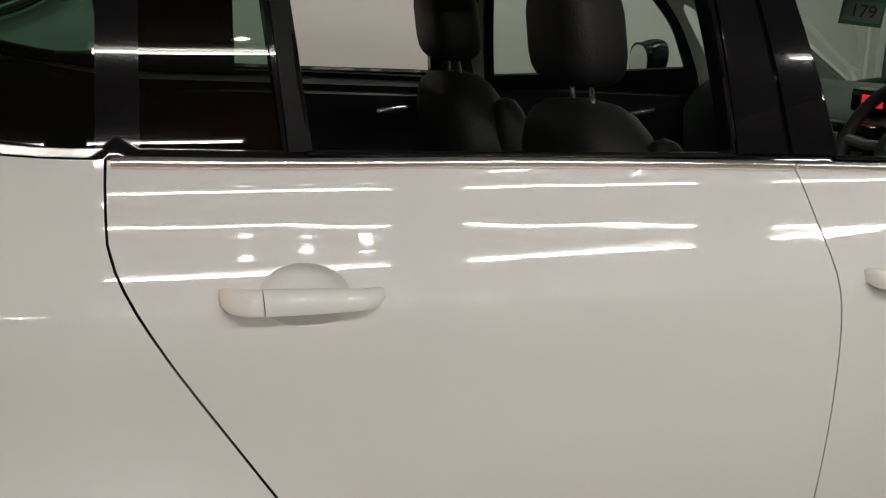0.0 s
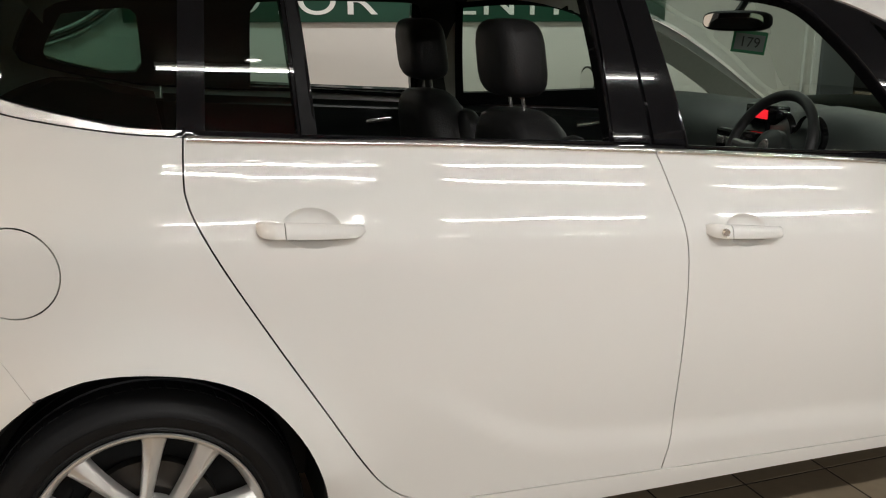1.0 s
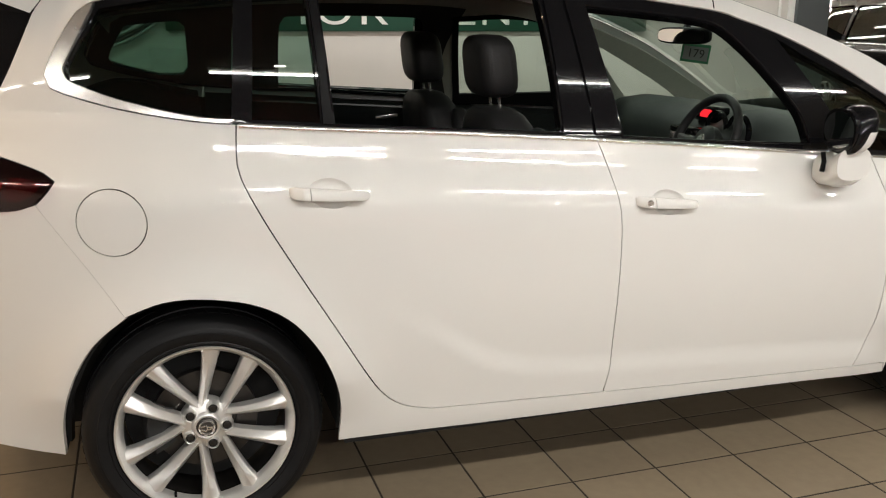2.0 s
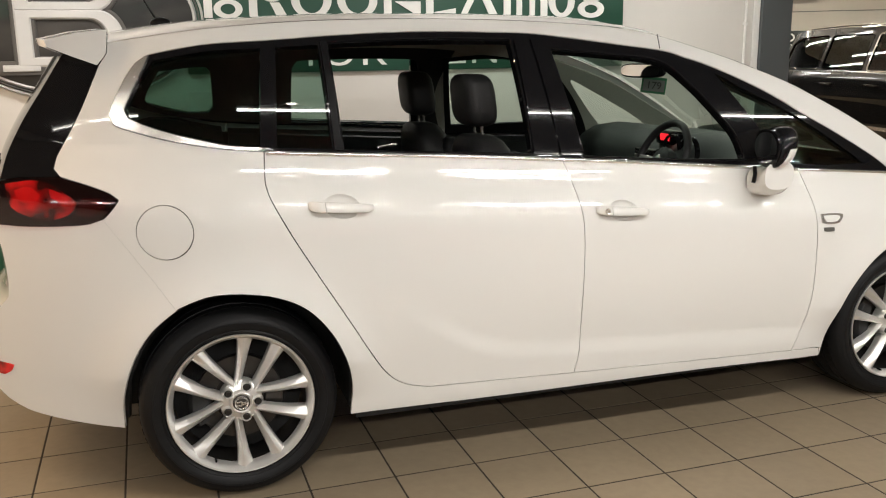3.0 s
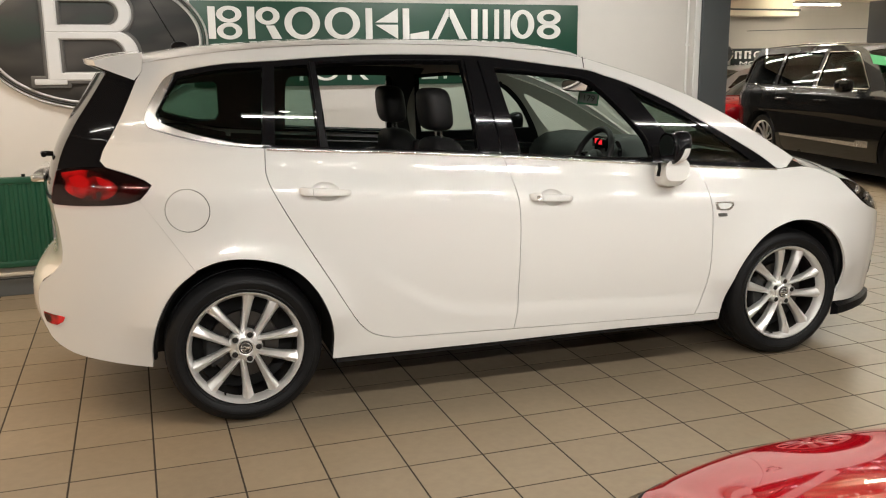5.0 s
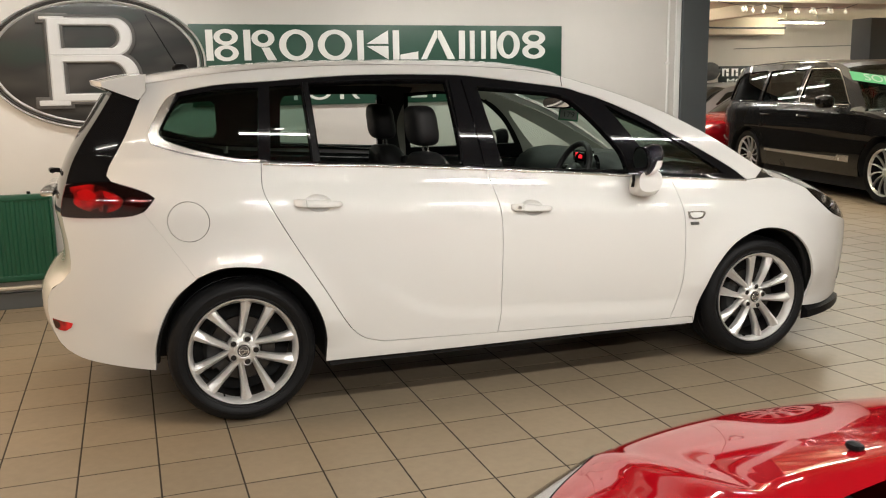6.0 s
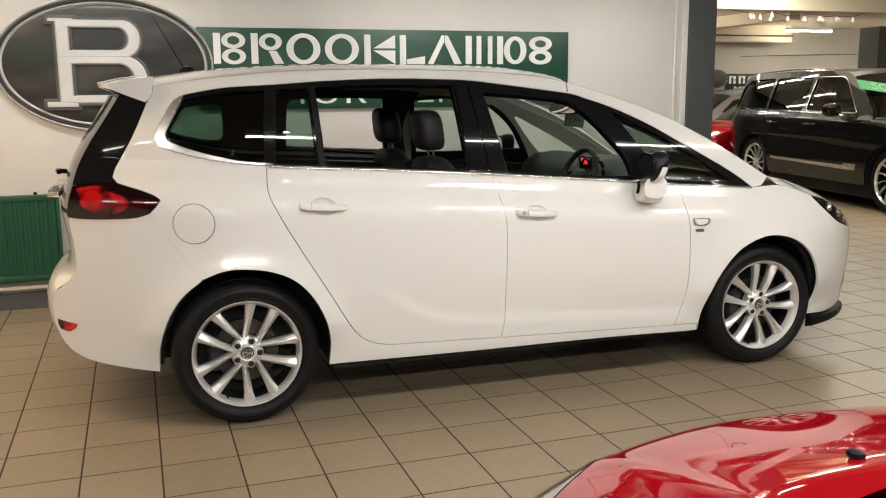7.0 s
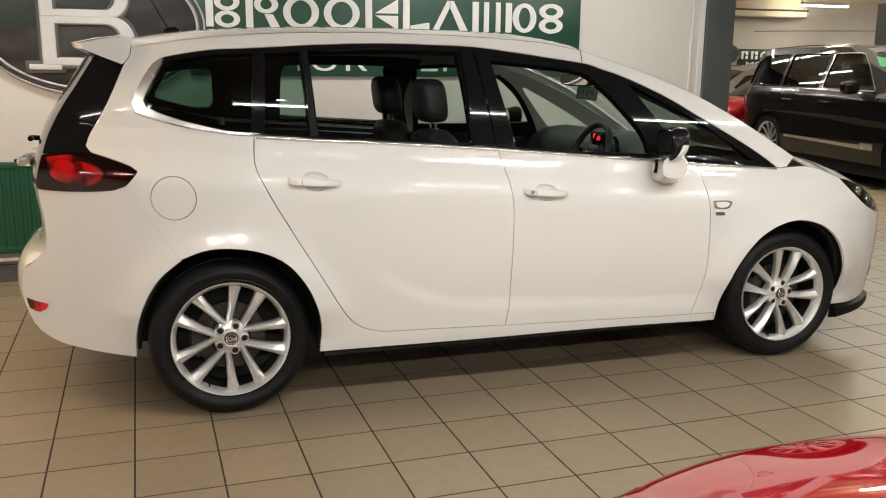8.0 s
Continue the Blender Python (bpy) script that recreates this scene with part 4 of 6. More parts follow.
for y in (-.44, -.30):
    bm = bmesh.new()
    lathe(bm, [(.056, .0), (.06, .004), (.064, .0), (.064, .02)], 32)
    ob = part("dial_ring", bm, BLACKGLOSS, dash)
    ob.matrix_local = pose(1.975, y, 1.055, 0, 0, -90)
TRIMGREY = material("dull silver plastic", (0.16, 0.16, 0.155), 0.35, metal=0.4, grain=0.05, scale=30)
w = new("steering_wheel")
w.parent = car
w.matrix_local = Matrix.Translation((1.885, -.37, 1.012)) @ Matrix.Rotation(radians(24), 4, "Y") @ Matrix.Rotation(radians(-90), 4, "Z")
bm = bmesh.new()
tube(bm, [(.176 * math.cos(a), 0, .176 * math.sin(a)) for a in [2 * math.pi * k / 40 for k in range(40)]], .0165, 12, closed=True)
part("rim", bm, LEATHER, w)
bm = bmesh.new()
lathe(bm, [(0, -.02), (.045, -.018), (.062, -.005), (.066, .02), (.05, .05)], 32)
boss = part("boss", bm, DASH, w)
bm = bmesh.new()
for a in (radians(180), radians(0), radians(270)):
    c, d = math.cos(a), math.sin(a)
    tube(bm, [(.05 * c, .005, .05 * d), (.11 * c, .006, .11 * d - .005), (.165 * c, .0, .165 * d)], .014, 8)
part("spokes", bm, TRIMGREY, w)
bm = bmesh.new()
lathe(bm, [(0, -.024), (.017, -.024), (.02, -.021), (.023, -.0195)], 28)
part("emblem", bm, CHROME, boss, "plain round chrome emblem")
bm = bmesh.new()
rounded(bm, (1.965, -.055, 1.394), .02, .140, .034, 3.5, n=24)
MIR = Matrix.Translation((1.965, -.055, 1.394)) @ Matrix.Rotation(radians(14.5), 4, "Z") @ Matrix.Translation((-1.965, .055, -1.394))
im = part("interior_mirror", bm, BLACKMATT, car)
im.matrix_local = MIR
bm = bmesh.new()
bm.faces.new([bm.verts.new((1.9435, -.055 + .124 * math.copysign(abs(math.cos(t)) ** .5, math.cos(t)), 1.394 + .026 * math.copysign(abs(math.sin(t)) ** .6, math.sin(t)))) for t in [2 * math.pi * k / 28 for k in range(28)]])
part("mirror_glass", bm, MIRROR, im)
bm = bmesh.new()
tube(bm, [(1.975, -.04, 1.415), (2.02, -.02, 1.46), (2.08, 0, 1.475)], .014, 8)
part("mirror_stem", bm, BLACKMATT, car)


def lettering(name, words, size, mat, m, parent=None, depth=.003, align="CENTER", label="", squash=1.0, width=0.0):
    """Raised lettering in the built-in font, as a mesh."""
    cu = bpy.data.curves.new(name, "FONT")
    cu.body, cu.size, cu.extrude, cu.align_x, cu.align_y = words, size, depth, align, "CENTER"
    tmp = bpy.data.objects.new(name, cu)
    scene.collection.objects.link(tmp)
    dg = bpy.context.evaluated_depsgraph_get()
    me = bpy.data.meshes.new_from_object(tmp.evaluated_get(dg))
    bpy.data.objects.remove(tmp)
    me.name = name
    if width:
        xs = [v.co.x for v in me.vertices]
        squash = width / (max(xs) - min(xs))
    me.materials.clear()
    me.materials.append(mat)
    ob = new(name, me)
    ob.matrix_world = m @ Matrix.Diagonal((squash, 1, 1, 1))
    if parent is not None:
        ob.parent = parent
    if label:
        ob["label"] = label
    return ob


CARD = material("white card", (0.30, 0.33, 0.30), 0.45, grain=0.03, scale=20)
# a white card, its colour darkened for the backlit shade inside the cabin
TAGCARD = material("shade-darkened white tag card", (0.13, 0.145, 0.135), 0.45, grain=0.05, scale=20)
STICKER = material("green sticker", (0.05, 0.24, 0.10), 0.4, grain=0.05, scale=20)
CARDGREEN = material("green card edge", (0.02, 0.14, 0.06), 0.4, grain=0.05, scale=20)
BLACKINK = material("black print", (0.012, 0.012, 0.012), 0.5, grain=0.05, scale=50)
tag_pose = Matrix.Translation((2.03, -.045, 1.322)) @ Matrix.Rotation(radians(-20), 4, "Z") @ Matrix.Rotation(radians(7), 4, "Y")
tag = thing("stock_tag", tag_pose, label="small white numbered tag with a green edge hanging from the mirror", category="tag")
bm = bmesh.new()
box(bm, -.058, -.002, -.036, .058, .002, .040, bevel=.0015)
part("tag_frame", bm, CARDGREEN, tag, smooth=False)
part("tag_card", boxed(-.050, -.0035, -.026, .050, .0, .028), TAGCARD, tag, smooth=False)
num = lettering("tag_number", "179", .048, BLACKINK, pose(0, -.0045, .0, 90, 0, 0), tag, .0006)
num.matrix_parent_inverse = Matrix.Identity(4)
num.matrix_basis = pose(0, -.0045, 0, 90, 0, 0)
bm = bmesh.new()
tube(bm, [(0, 0, .04), (-.01, .0, .06), (-.02, .0, .075)], .0025, 6)
part("tag_cord", bm, BLACKMATT, tag)

# ---------------------------------------------------------------- the showroom
def wall(name, x0, y0, x1, y1, z1=CEIL, mat=WALL, label="plain warm white painted wall"):
    return solid(name, boxed(x0, y0, 0, x1, y1, z1), mat, ROOM, kind="structure", label=label, category="wall")


YW = 1.985
FARY = 11.6
wall("wall_north", -6.0, YW, 4.175, YW + .25)
# out of view: closes the back hall and darkens the black car's reflections
wall("unseen_wall_inner", 4.2, YW + .281, 4.44, FARY, 3.25, CHARCOAL, "unseen dark wall closing the back hall, added to darken reflections")
wall("wall_west", -6.2, -8.2, -6.0, FARY + .2)
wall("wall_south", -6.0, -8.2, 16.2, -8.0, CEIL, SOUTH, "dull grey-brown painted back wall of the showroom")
wall("wall_east", 16.2, -8.2, 16.4, FARY + .2)
wall("wall_far", -6.0, FARY, 16.2, FARY + .2, 3.6, FARWALL, "grey-beige painted far wall")
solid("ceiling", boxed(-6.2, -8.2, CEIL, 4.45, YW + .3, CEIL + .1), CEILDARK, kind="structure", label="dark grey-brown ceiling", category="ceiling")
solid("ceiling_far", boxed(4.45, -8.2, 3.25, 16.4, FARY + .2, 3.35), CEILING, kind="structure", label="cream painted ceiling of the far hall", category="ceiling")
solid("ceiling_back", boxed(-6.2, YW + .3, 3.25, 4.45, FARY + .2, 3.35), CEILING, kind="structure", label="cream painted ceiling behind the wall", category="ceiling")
wall("ceiling_fascia", 4.44, -8.2, 4.5, YW + .3, 3.3).location.z = 0
bpy.data.objects["ceiling_fascia"].data.transform(Matrix.Translation((0, 0, CEIL)) @ Matrix.Diagonal((1, 1, (3.3 - CEIL) / 3.3, 1)))
solid("subfloor", boxed(-6.2, -8.2, -.1, 16.4, FARY + .2, -.0012), GROUT, ROOM, kind="structure", label="dark joints of the tile floor", category="floor")
solid("post", boxed(4.175, YW - .035, 0, 4.445, YW + .28, CEIL, bevel=.004), GREY, ROOM, kind="structure", label="dark grey painted end post of the wall", category="post")
solid("trim", boxed(4.12, YW - .014, .12, 4.172, YW - .001, CEIL, bevel=.003), LETTER, ROOM, kind="structure", label="white corner strip beside the post", category="trim")
solid("baseboard", boxed(-6.0, YW - .045, 0, 4.12, YW - .001, .115, bevel=.004), GREY, ROOM, kind="structure", label="dark grey baseboard", category="baseboard")

# cable pipe with its clip on the wall
pipe = thing("conduit", ROOM, label="thin white cable pipe up the wall", category="pipe")
bm = bmesh.new()
tube(bm, [(4.045, YW - .016, .12), (4.045, YW - .016, 1.4), (4.045, YW - .016, CEIL)], .011, 12)
part("pipe", bm, LETTER, pipe)
for z in (.75, 1.665, 2.45):
    part("clip", boxed(4.029, YW - .03, z - .012, 4.061, YW - .001, z + .012, bevel=.003), LETTER, pipe)

# radiator with pipe under it
rad = thing("radiator", ROOM, label="dark green ribbed panel radiator on the wall", category="radiator")
bm = bmesh.new()
rows = []
n = 150
for z0 in (.245, .775):
    rows.append([(-2.35 + 1.37 * k / n, YW - .09 - (.007 if k % 6 in (2, 3, 4) else 0), z0) for k in range(n + 1)])
grid_mesh(bm, rows)
part("front_panel", bm, GREEN2, rad, smooth=False)
bm = bmesh.new()
box(bm, -2.36, YW - .10, .77, -.972, YW - .03, .812, bevel=.008)
box(bm, -2.36, YW - .10, .205, -.972, YW - .03, .25, bevel=.008)
box(bm, -.985, YW - .10, .21, -.970, YW - .03, .805, bevel=.004)
box(bm, -2.36, YW - .085, .24, -.98, YW - .035, .78)
part("casing", bm, GREEN2, rad)
bm = bmesh.new()
tube(bm, [(-1.12, YW - .05, .80), (-1.12, YW - .05, .83)], .012, 10)
part("bleed_valve", bm, BLACKMATT, rad)
bm = bmesh.new()
tube(bm, [(-3.6, YW - .06, .155), (-1.0, YW - .06, .155), (.5, YW - .06, .155)], .014, 10)
part("supply_pipe", bm, LETTER, rad)

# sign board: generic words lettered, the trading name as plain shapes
sign = thing("sign_board", ROOM, label="deep green sign board with raised white shapes and letters", category="sign")
bm = bmesh.new()
box(bm, .03, YW - .028, 1.378, 3.012, YW - .002, 1.972, bevel=.004)
part("board", bm, GREEN, sign)


def ring_mark(bm, cx, cz, rx, rz, t, n=36):
    y0, y1 = YW - .036, YW - .028
    rows = []
    for a, b, y in ((rx, rz, y1), (rx, rz, y0), (rx - t, rz - t * .62, y0), (rx - t, rz - t * .62, y1)):
        rows.append([(cx + a * math.cos(q), y, cz + b * math.sin(q)) for q in [2 * math.pi * k / n for k in range(n)]])
    grid_mesh(bm, rows, close=True)


def poly_mark(bm, pts):
    """A raised plate from an outline."""
    f = bm.faces.new([bm.verts.new((x, YW - .036, z)) for x, z in pts])
    r = bmesh.ops.extrude_face_region(bm, geom=[f])
    for v in r["geom"]:
        if isinstance(v, bmesh.types.BMVert):
            v.co.y = YW - .028


Z0, Z1 = 1.712, 1.932
ZM, ZH = (Z0 + Z1) / 2, Z1 - Z0
for kind, x0, x1 in (("rings", .134, .377), ("ring_block", .405, .663), ("ring", .676, .932), ("ring", .967, 1.229), ("wedges", 1.26, 1.53),
                     ("foot", 1.544, 1.76), ("peak", 1.784, 2.067), ("bars", 2.09, 2.342), ("disc", 2.361, 2.629), ("pair", 2.654, 2.856)):
    bm = bmesh.new()
    w = x1 - x0
    t = .050
    if kind in ("rings", "ring_block", "wedges", "foot", "bars", "disc"):
        poly_mark(bm, [(x0 + .012, Z0), (x0 + .012 + t, Z0), (x0 + .012 + t, Z1), (x0 + .012, Z1)])
    if kind == "ring":
        ring_mark(bm, x0 + w / 2, ZM, w / 2, ZH / 2 + .004, .052)
    if kind == "rings":
        for f, rz in ((.76, .26), (.24, .26)):
            ring_mark(bm, x0 + .07 + (w - .07) / 2, Z0 + ZH * f, (w - .07) / 2, ZH * rz, .042)
    if kind == "ring_block":
        ring_mark(bm, x0 + .07 + (w - .09) / 2, Z0 + ZH * .72, (w - .09) / 2, ZH * .28, .044)
        poly_mark(bm, [(x1 - .075, Z0), (x1 - .008, Z0), (x1 - .06, Z0 + ZH * .42), (x1 - .118, Z0 + ZH * .42)])
    if kind == "wedges":
        poly_mark(bm, [(x1 - .012, Z0), (x1 - .012, ZM - .008), (x0 + .085, ZM - .008)])
        poly_mark(bm, [(x0 + .085, ZM + .008), (x1 - .012, ZM + .008), (x1 - .012, Z1)])
    if kind == "foot":
        poly_mark(bm, [(x0 + .07, Z0), (x1, Z0), (x1, Z0 + .06), (x0 + .07, Z0 + .036)])
    if kind == "peak":
        xm = x0 + w / 2
        poly_mark(bm, [(x0, Z0), (x0 + .045, Z0), (xm - .006, Z1 - .05), (xm - .006, Z1), (xm - .025, Z1)])
        poly_mark(bm, [(x1 - .062, Z0), (x1, Z0), (xm + .025, Z1), (xm, Z1), (xm, Z1 - .055)])
    if kind == "bars":
        poly_mark(bm, [(x1 - .05, Z0), (x1 - .012, Z0), (x1 - .012, Z1), (x1 - .05, Z1)])
        poly_mark(bm, [(x0 + .105, Z0), (x0 + .145, Z0), (x0 + .145, Z1), (x0 + .105, Z1)])
    if kind == "disc":
        ring_mark(bm, x0 + .07 + (w - .07) / 2, ZM, (w - .07) / 2, ZH / 2, .05)
    if kind == "pair":
        for f in (.74, .26):
            ring_mark(bm, x0 + w / 2, Z0 + ZH * f, w / 2, ZH * .27, .05)
    part("name_shape", bm, LETTER, sign, smooth=False)


def letter_row(parent, y, z, size, letters):
    """Raised letters, each between its own two places along the wall."""
    for ch, x0, x1 in letters:
        ob = lettering("letter", ch, size, LETTER, ROOM @ pose((x0 + x1) / 2, y, z, 90, 0, 0), None, .003, width=x1 - x0)
        ob.parent = parent
        ob.matrix_parent_inverse = ROOM.inverted()


letter_row(sign, YW - .0315, 1.478, .205, (("M", .20, .42), ("O", .465, .68), ("T", .705, .86), ("O", .868, 1.062), ("R", 1.112, 1.272),
                                           ("C", 1.46, 1.64), ("E", 1.69, 1.82), ("N", 1.875, 2.05), ("T", 2.085, 2.235), ("R", 2.28, 2.44), ("E", 2.485, 2.61)))

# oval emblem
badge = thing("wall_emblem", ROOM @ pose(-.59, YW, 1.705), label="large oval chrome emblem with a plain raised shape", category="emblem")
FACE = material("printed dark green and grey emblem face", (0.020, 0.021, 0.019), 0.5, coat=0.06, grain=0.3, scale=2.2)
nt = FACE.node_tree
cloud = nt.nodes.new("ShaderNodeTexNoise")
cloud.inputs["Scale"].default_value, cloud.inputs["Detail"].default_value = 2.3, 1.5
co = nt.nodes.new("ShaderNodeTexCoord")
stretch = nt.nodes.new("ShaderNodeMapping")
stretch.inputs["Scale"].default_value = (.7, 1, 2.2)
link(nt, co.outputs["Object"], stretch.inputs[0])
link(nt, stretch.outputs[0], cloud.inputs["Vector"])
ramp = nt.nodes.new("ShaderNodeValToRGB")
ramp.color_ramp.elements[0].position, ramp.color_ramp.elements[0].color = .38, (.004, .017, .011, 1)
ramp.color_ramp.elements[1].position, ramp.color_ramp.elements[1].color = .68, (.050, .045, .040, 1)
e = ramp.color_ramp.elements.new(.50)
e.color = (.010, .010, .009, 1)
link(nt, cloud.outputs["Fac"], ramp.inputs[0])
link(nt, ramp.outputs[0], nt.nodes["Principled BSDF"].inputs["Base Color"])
PRINT = material("silver print", (0.55, 0.545, 0.54), 0.5, grain=0.14, scale=2.5)
PRINTDARK = material("grey print", (0.09, 0.085, 0.08), 0.5, grain=0.2, scale=3)
A, B = .735, .47


def oval(fa, fb, y, n=96):
    return [(A * fa * math.cos(t), y, B * fb * math.sin(t)) for t in [2 * math.pi * k / n for k in range(n)]]


bm = bmesh.new()
vs = grid_mesh(bm, [oval(.97, .955, -.02), oval(.9, .87, -.032), oval(.6, .58, -.042), oval(.25, .25, -.046)], close=True)
bm.faces.new(vs[-1])
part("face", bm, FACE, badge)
for f0, f1, g0, g1, mat in ((1.0, .972, 1.0, .958, PRINT), (.969, .948, .954, .922, PRINTDARK), (.945, .905, .918, .865, PRINT)):
    bm = bmesh.new()
    m0, m1 = (f0 + f1) / 2, (g0 + g1) / 2
    grid_mesh(bm, [oval(f0, g0, -.002), oval(f0 - .004, g0 - .006, -.028), oval(m0, m1, -.044), oval(f1 + .004, g1 + .006, -.034), oval(f1, g1, -.02)], close=True)
    part("ring", bm, mat, badge)


def lobe(x0, x1, z0, z1, t, y):
    """A flat ring: square at its left, round at its right."""
    out, inn = [], []
    for (a0, a1, b0, b1, dst) in ((x0, x1, z0, z1, out), (x0 + t, x1 - t, z0 + t * .62, z1 - t * .62, inn)):
        r = (b1 - b0) / 2
        cx = a1 - r * .9
        pts = [(a0, b1)] + [(cx + r * .9 * math.cos(q), (b0 + b1) / 2 + r * math.sin(q)) for q in [math.pi / 2 - math.pi * k / 18 for k in range(19)]] + [(a0, b0)]
        dst += pts
    return out, inn


for name, mat, grow, deep in (("shape_border", PRINTDARK, .022, .010), ("raised_shape", PRINT, 0.0, 0.0)):
    bm = bmesh.new()
    for x0, x1, z0, z1, t in ((-.315, .235, .045, .302, .085), (-.315, .268, -.268, .055, .09)):
        o, i = lobe(x0 - grow, x1 + grow, z0 - grow, z1 + grow, t + 2 * grow, 0)
        grid_mesh(bm, [[(p[0], y + deep, p[1]) for p in q] for q, y in ((o, -.035), (o, -.066), (inset(o, .010), -.074), (inset(i, -.010), -.074), (i, -.062), (i, -.035))], close=True)
    box(bm, -.40 - grow, -.072 + deep, -.292 - grow, -.2 + grow, -.04 + deep, -.255 + grow, bevel=.006)
    box(bm, -.36 - grow, -.072 + deep, .288 - grow, -.2 + grow, -.04 + deep, .310 + grow, bevel=.006)
    part(name, bm, mat, badge, "plain raised silver shape" if not grow else "dark border of the raised shape")

# ---------------------------------------------------------------- lamps of the showroom
TUBE = glow("lit tube", (1.0, 0.93, 0.80), 16.0)
TUBEBRIGHT = glow("bright lit tube", (1.0, 0.88, 0.66), 110.0)


def ceiling_tube(x0, x1, y, z=CEIL, watts=34.0, color=(1.0, 0.945, 0.86), turn=0, drop=0.0, mat=TUBE):
    fit = thing("ceiling_tube", ROOM @ pose((x0 + x1) / 2, y, z, 0, 0, turn), label="lit fluorescent batten under the ceiling", category="ceiling light", group="ceiling lights")
    L = x1 - x0
    part("batten", boxed(-L / 2 - .02, -.03, -.045 - drop, L / 2 + .02, .03, -drop, bevel=.006), LETTER, fit)
    if drop:
        bm = bmesh.new()
        for q in (-.35, .35):
            tube(bm, [(q * L, 0, .0), (q * L, 0, -drop - .01)], .005, 6)
        part("hanger", bm, LETTER, fit)
    bm = bmesh.new()
    tube(bm, [(-L / 2, 0, -.062 - drop), (L / 2, 0, -.062 - drop)], .014, 10)
    part("tube", bm, mat, fit)
    lamp("tube_light", (x0 + x1) / 2, y, z - drop - .085, L, .026, watts, color, turn)


for x, watts in ((-4.6, 10), (-3.0, 14), (0.02, 30), (1.55, 32), (3.2, 30)):
    ceiling_tube(x, x + 1.17, -2.80, watts=watts)
for x, watts in ((-4.0, 20), (-2.2, 58), (-0.35, 66), (1.45, 64), (3.0, 30)):
    ceiling_tube(x, x + 1.17, -5.6, watts=watts)
for x in (-4.2, -2.6):
    ceiling_tube(x, x + 1.17, -.35, watts=36, color=(1.0, 0.68, 0.38))
for x, watts in ((-3.4, 10), (-1.2, 22), (1.2, 19), (2.8, 17)):
    ceiling_tube(x, x + 1.17, .95, watts=watts)
SPOT = glow("lit downlight", (1.0, 0.94, 0.82), 40.0)
spots = thing("downlight_bar", ROOM @ pose(.84, -2.68, CEIL), label="row of three lit downlights", category="ceiling light")
for k in (-1, 0, 1):
    bm = bmesh.new()
    lathe(bm, [(.0, 0), (.03, 0)], 20)
    ob = part("downlight", bm, SPOT, spots)
    ob.matrix_local = pose(.245 * k, 0, -.012, 90, 0, 0)
    bm = bmesh.new()
    lathe(bm, [(.03, -.002), (.034, -.006), (.042, 0), (.042, .008)], 20)
    ob = part("downlight_ring", bm, CHROME, spots)
    ob.matrix_local = pose(.245 * k, 0, -.012, -90, 0, 0)

# ---------------------------------------------------------------- the far hall
solid("ceiling_beam", boxed(4.5, 3.6, 2.78, 16.2, 4.1, 3.25, bevel=.01), CEILING, ROOM, kind="structure", label="cream painted ceiling beam", category="beam")
solid("ceiling_beam", boxed(4.5, 7.0, 2.70, 16.2, 7.4, 3.25, bevel=.01), CEILING, ROOM, kind="structure", label="cream painted ceiling beam", category="beam")
solid("ceiling_low", boxed(4.45, 7.4, 2.80, 16.2, FARY, 2.9), CEILING, ROOM, kind="structure", label="cream painted lower ceiling at the back of the hall", category="ceiling")
solid("ceiling_beam", boxed(9.75, 7.4, 2.60, 9.95, FARY, 2.80, bevel=.01), CEILING, ROOM, kind="structure", label="cream painted ceiling beam towards the back wall", category="beam")
solid("ceiling_duct", boxed(9.95, FARY - .5, 2.46, 12.9, FARY - .002, 2.80, bevel=.01), CEILING, ROOM, kind="structure", label="boxed-in duct along the far wall", category="duct")
bm = bmesh.new()
tube(bm, [(9.95, FARY - .53, 2.60), (11.4, FARY - .53, 2.585), (12.9, FARY - .53, 2.59)], .018, 8)
solid("wall_pipe", bm, GREY, ROOM, smooth=True, label="thin grey pipe along the duct", category="pipe")
solid("column", boxed(12.80, 8.62, 0, 13.35, 9.1, 2.62, bevel=.005), GREY, ROOM, kind="structure", label="dark grey painted column", category="column")
# added out of view so that the black car's flank mirrors something dark
wall("unseen_partition", 4.44, 10.6, 9.6, 10.75, 2.80, CHARCOAL, "unseen dark partition added in the far hall to darken reflections")
ceiling_tube(12.1, 13.2, 10.3, 2.80, 8, drop=.10, mat=TUBEBRIGHT)
# seven unseen tubes, added to brighten the far hall's floor, beams and ceiling
ceiling_tube(7.3, 8.5, 3.1, 3.25, 75, (1.0, .88, .68), drop=.45)
ceiling_tube(8.6, 9.8, 5.4, 3.25, 80, (1.0, .92, .78))
ceiling_tube(10.4, 11.6, 2.6, 3.25, 110, (1.0, .92, .78))
ceiling_tube(6.6, 7.8, -1.5, 3.25, 8)
ceiling_tube(14.4, 15.6, 9.2, 2.80, 60, drop=.10, mat=TUBEBRIGHT)
ceiling_tube(8.2, 9.4, 9.6, 2.80, 50, drop=.10, mat=TUBEBRIGHT)
ceiling_tube(8.0, 9.2, 6.4, 3.25, 10, drop=.10, mat=TUBEBRIGHT)
ceiling_tube(5.0, 6.2, 6.5, 3.25, 16)
ceiling_tube(6.6, 7.8, 6.5, 3.25, 20)
for x, y in ((7.9, 8.2), (7.9, 9.5), (7.25, 8.5), (6.9, 9.9), (6.2, 9.0)):
    ceiling_tube(x - .585, x + .585, y, 2.80, 7, turn=90)
bulb = bmesh.new()
tube(bulb, [(0, 0, .05), (0, 0, .02)], .012, 8)
rounded(bulb, (0, 0, -.01), .03, .03, .035, 2, n=10, m=6)
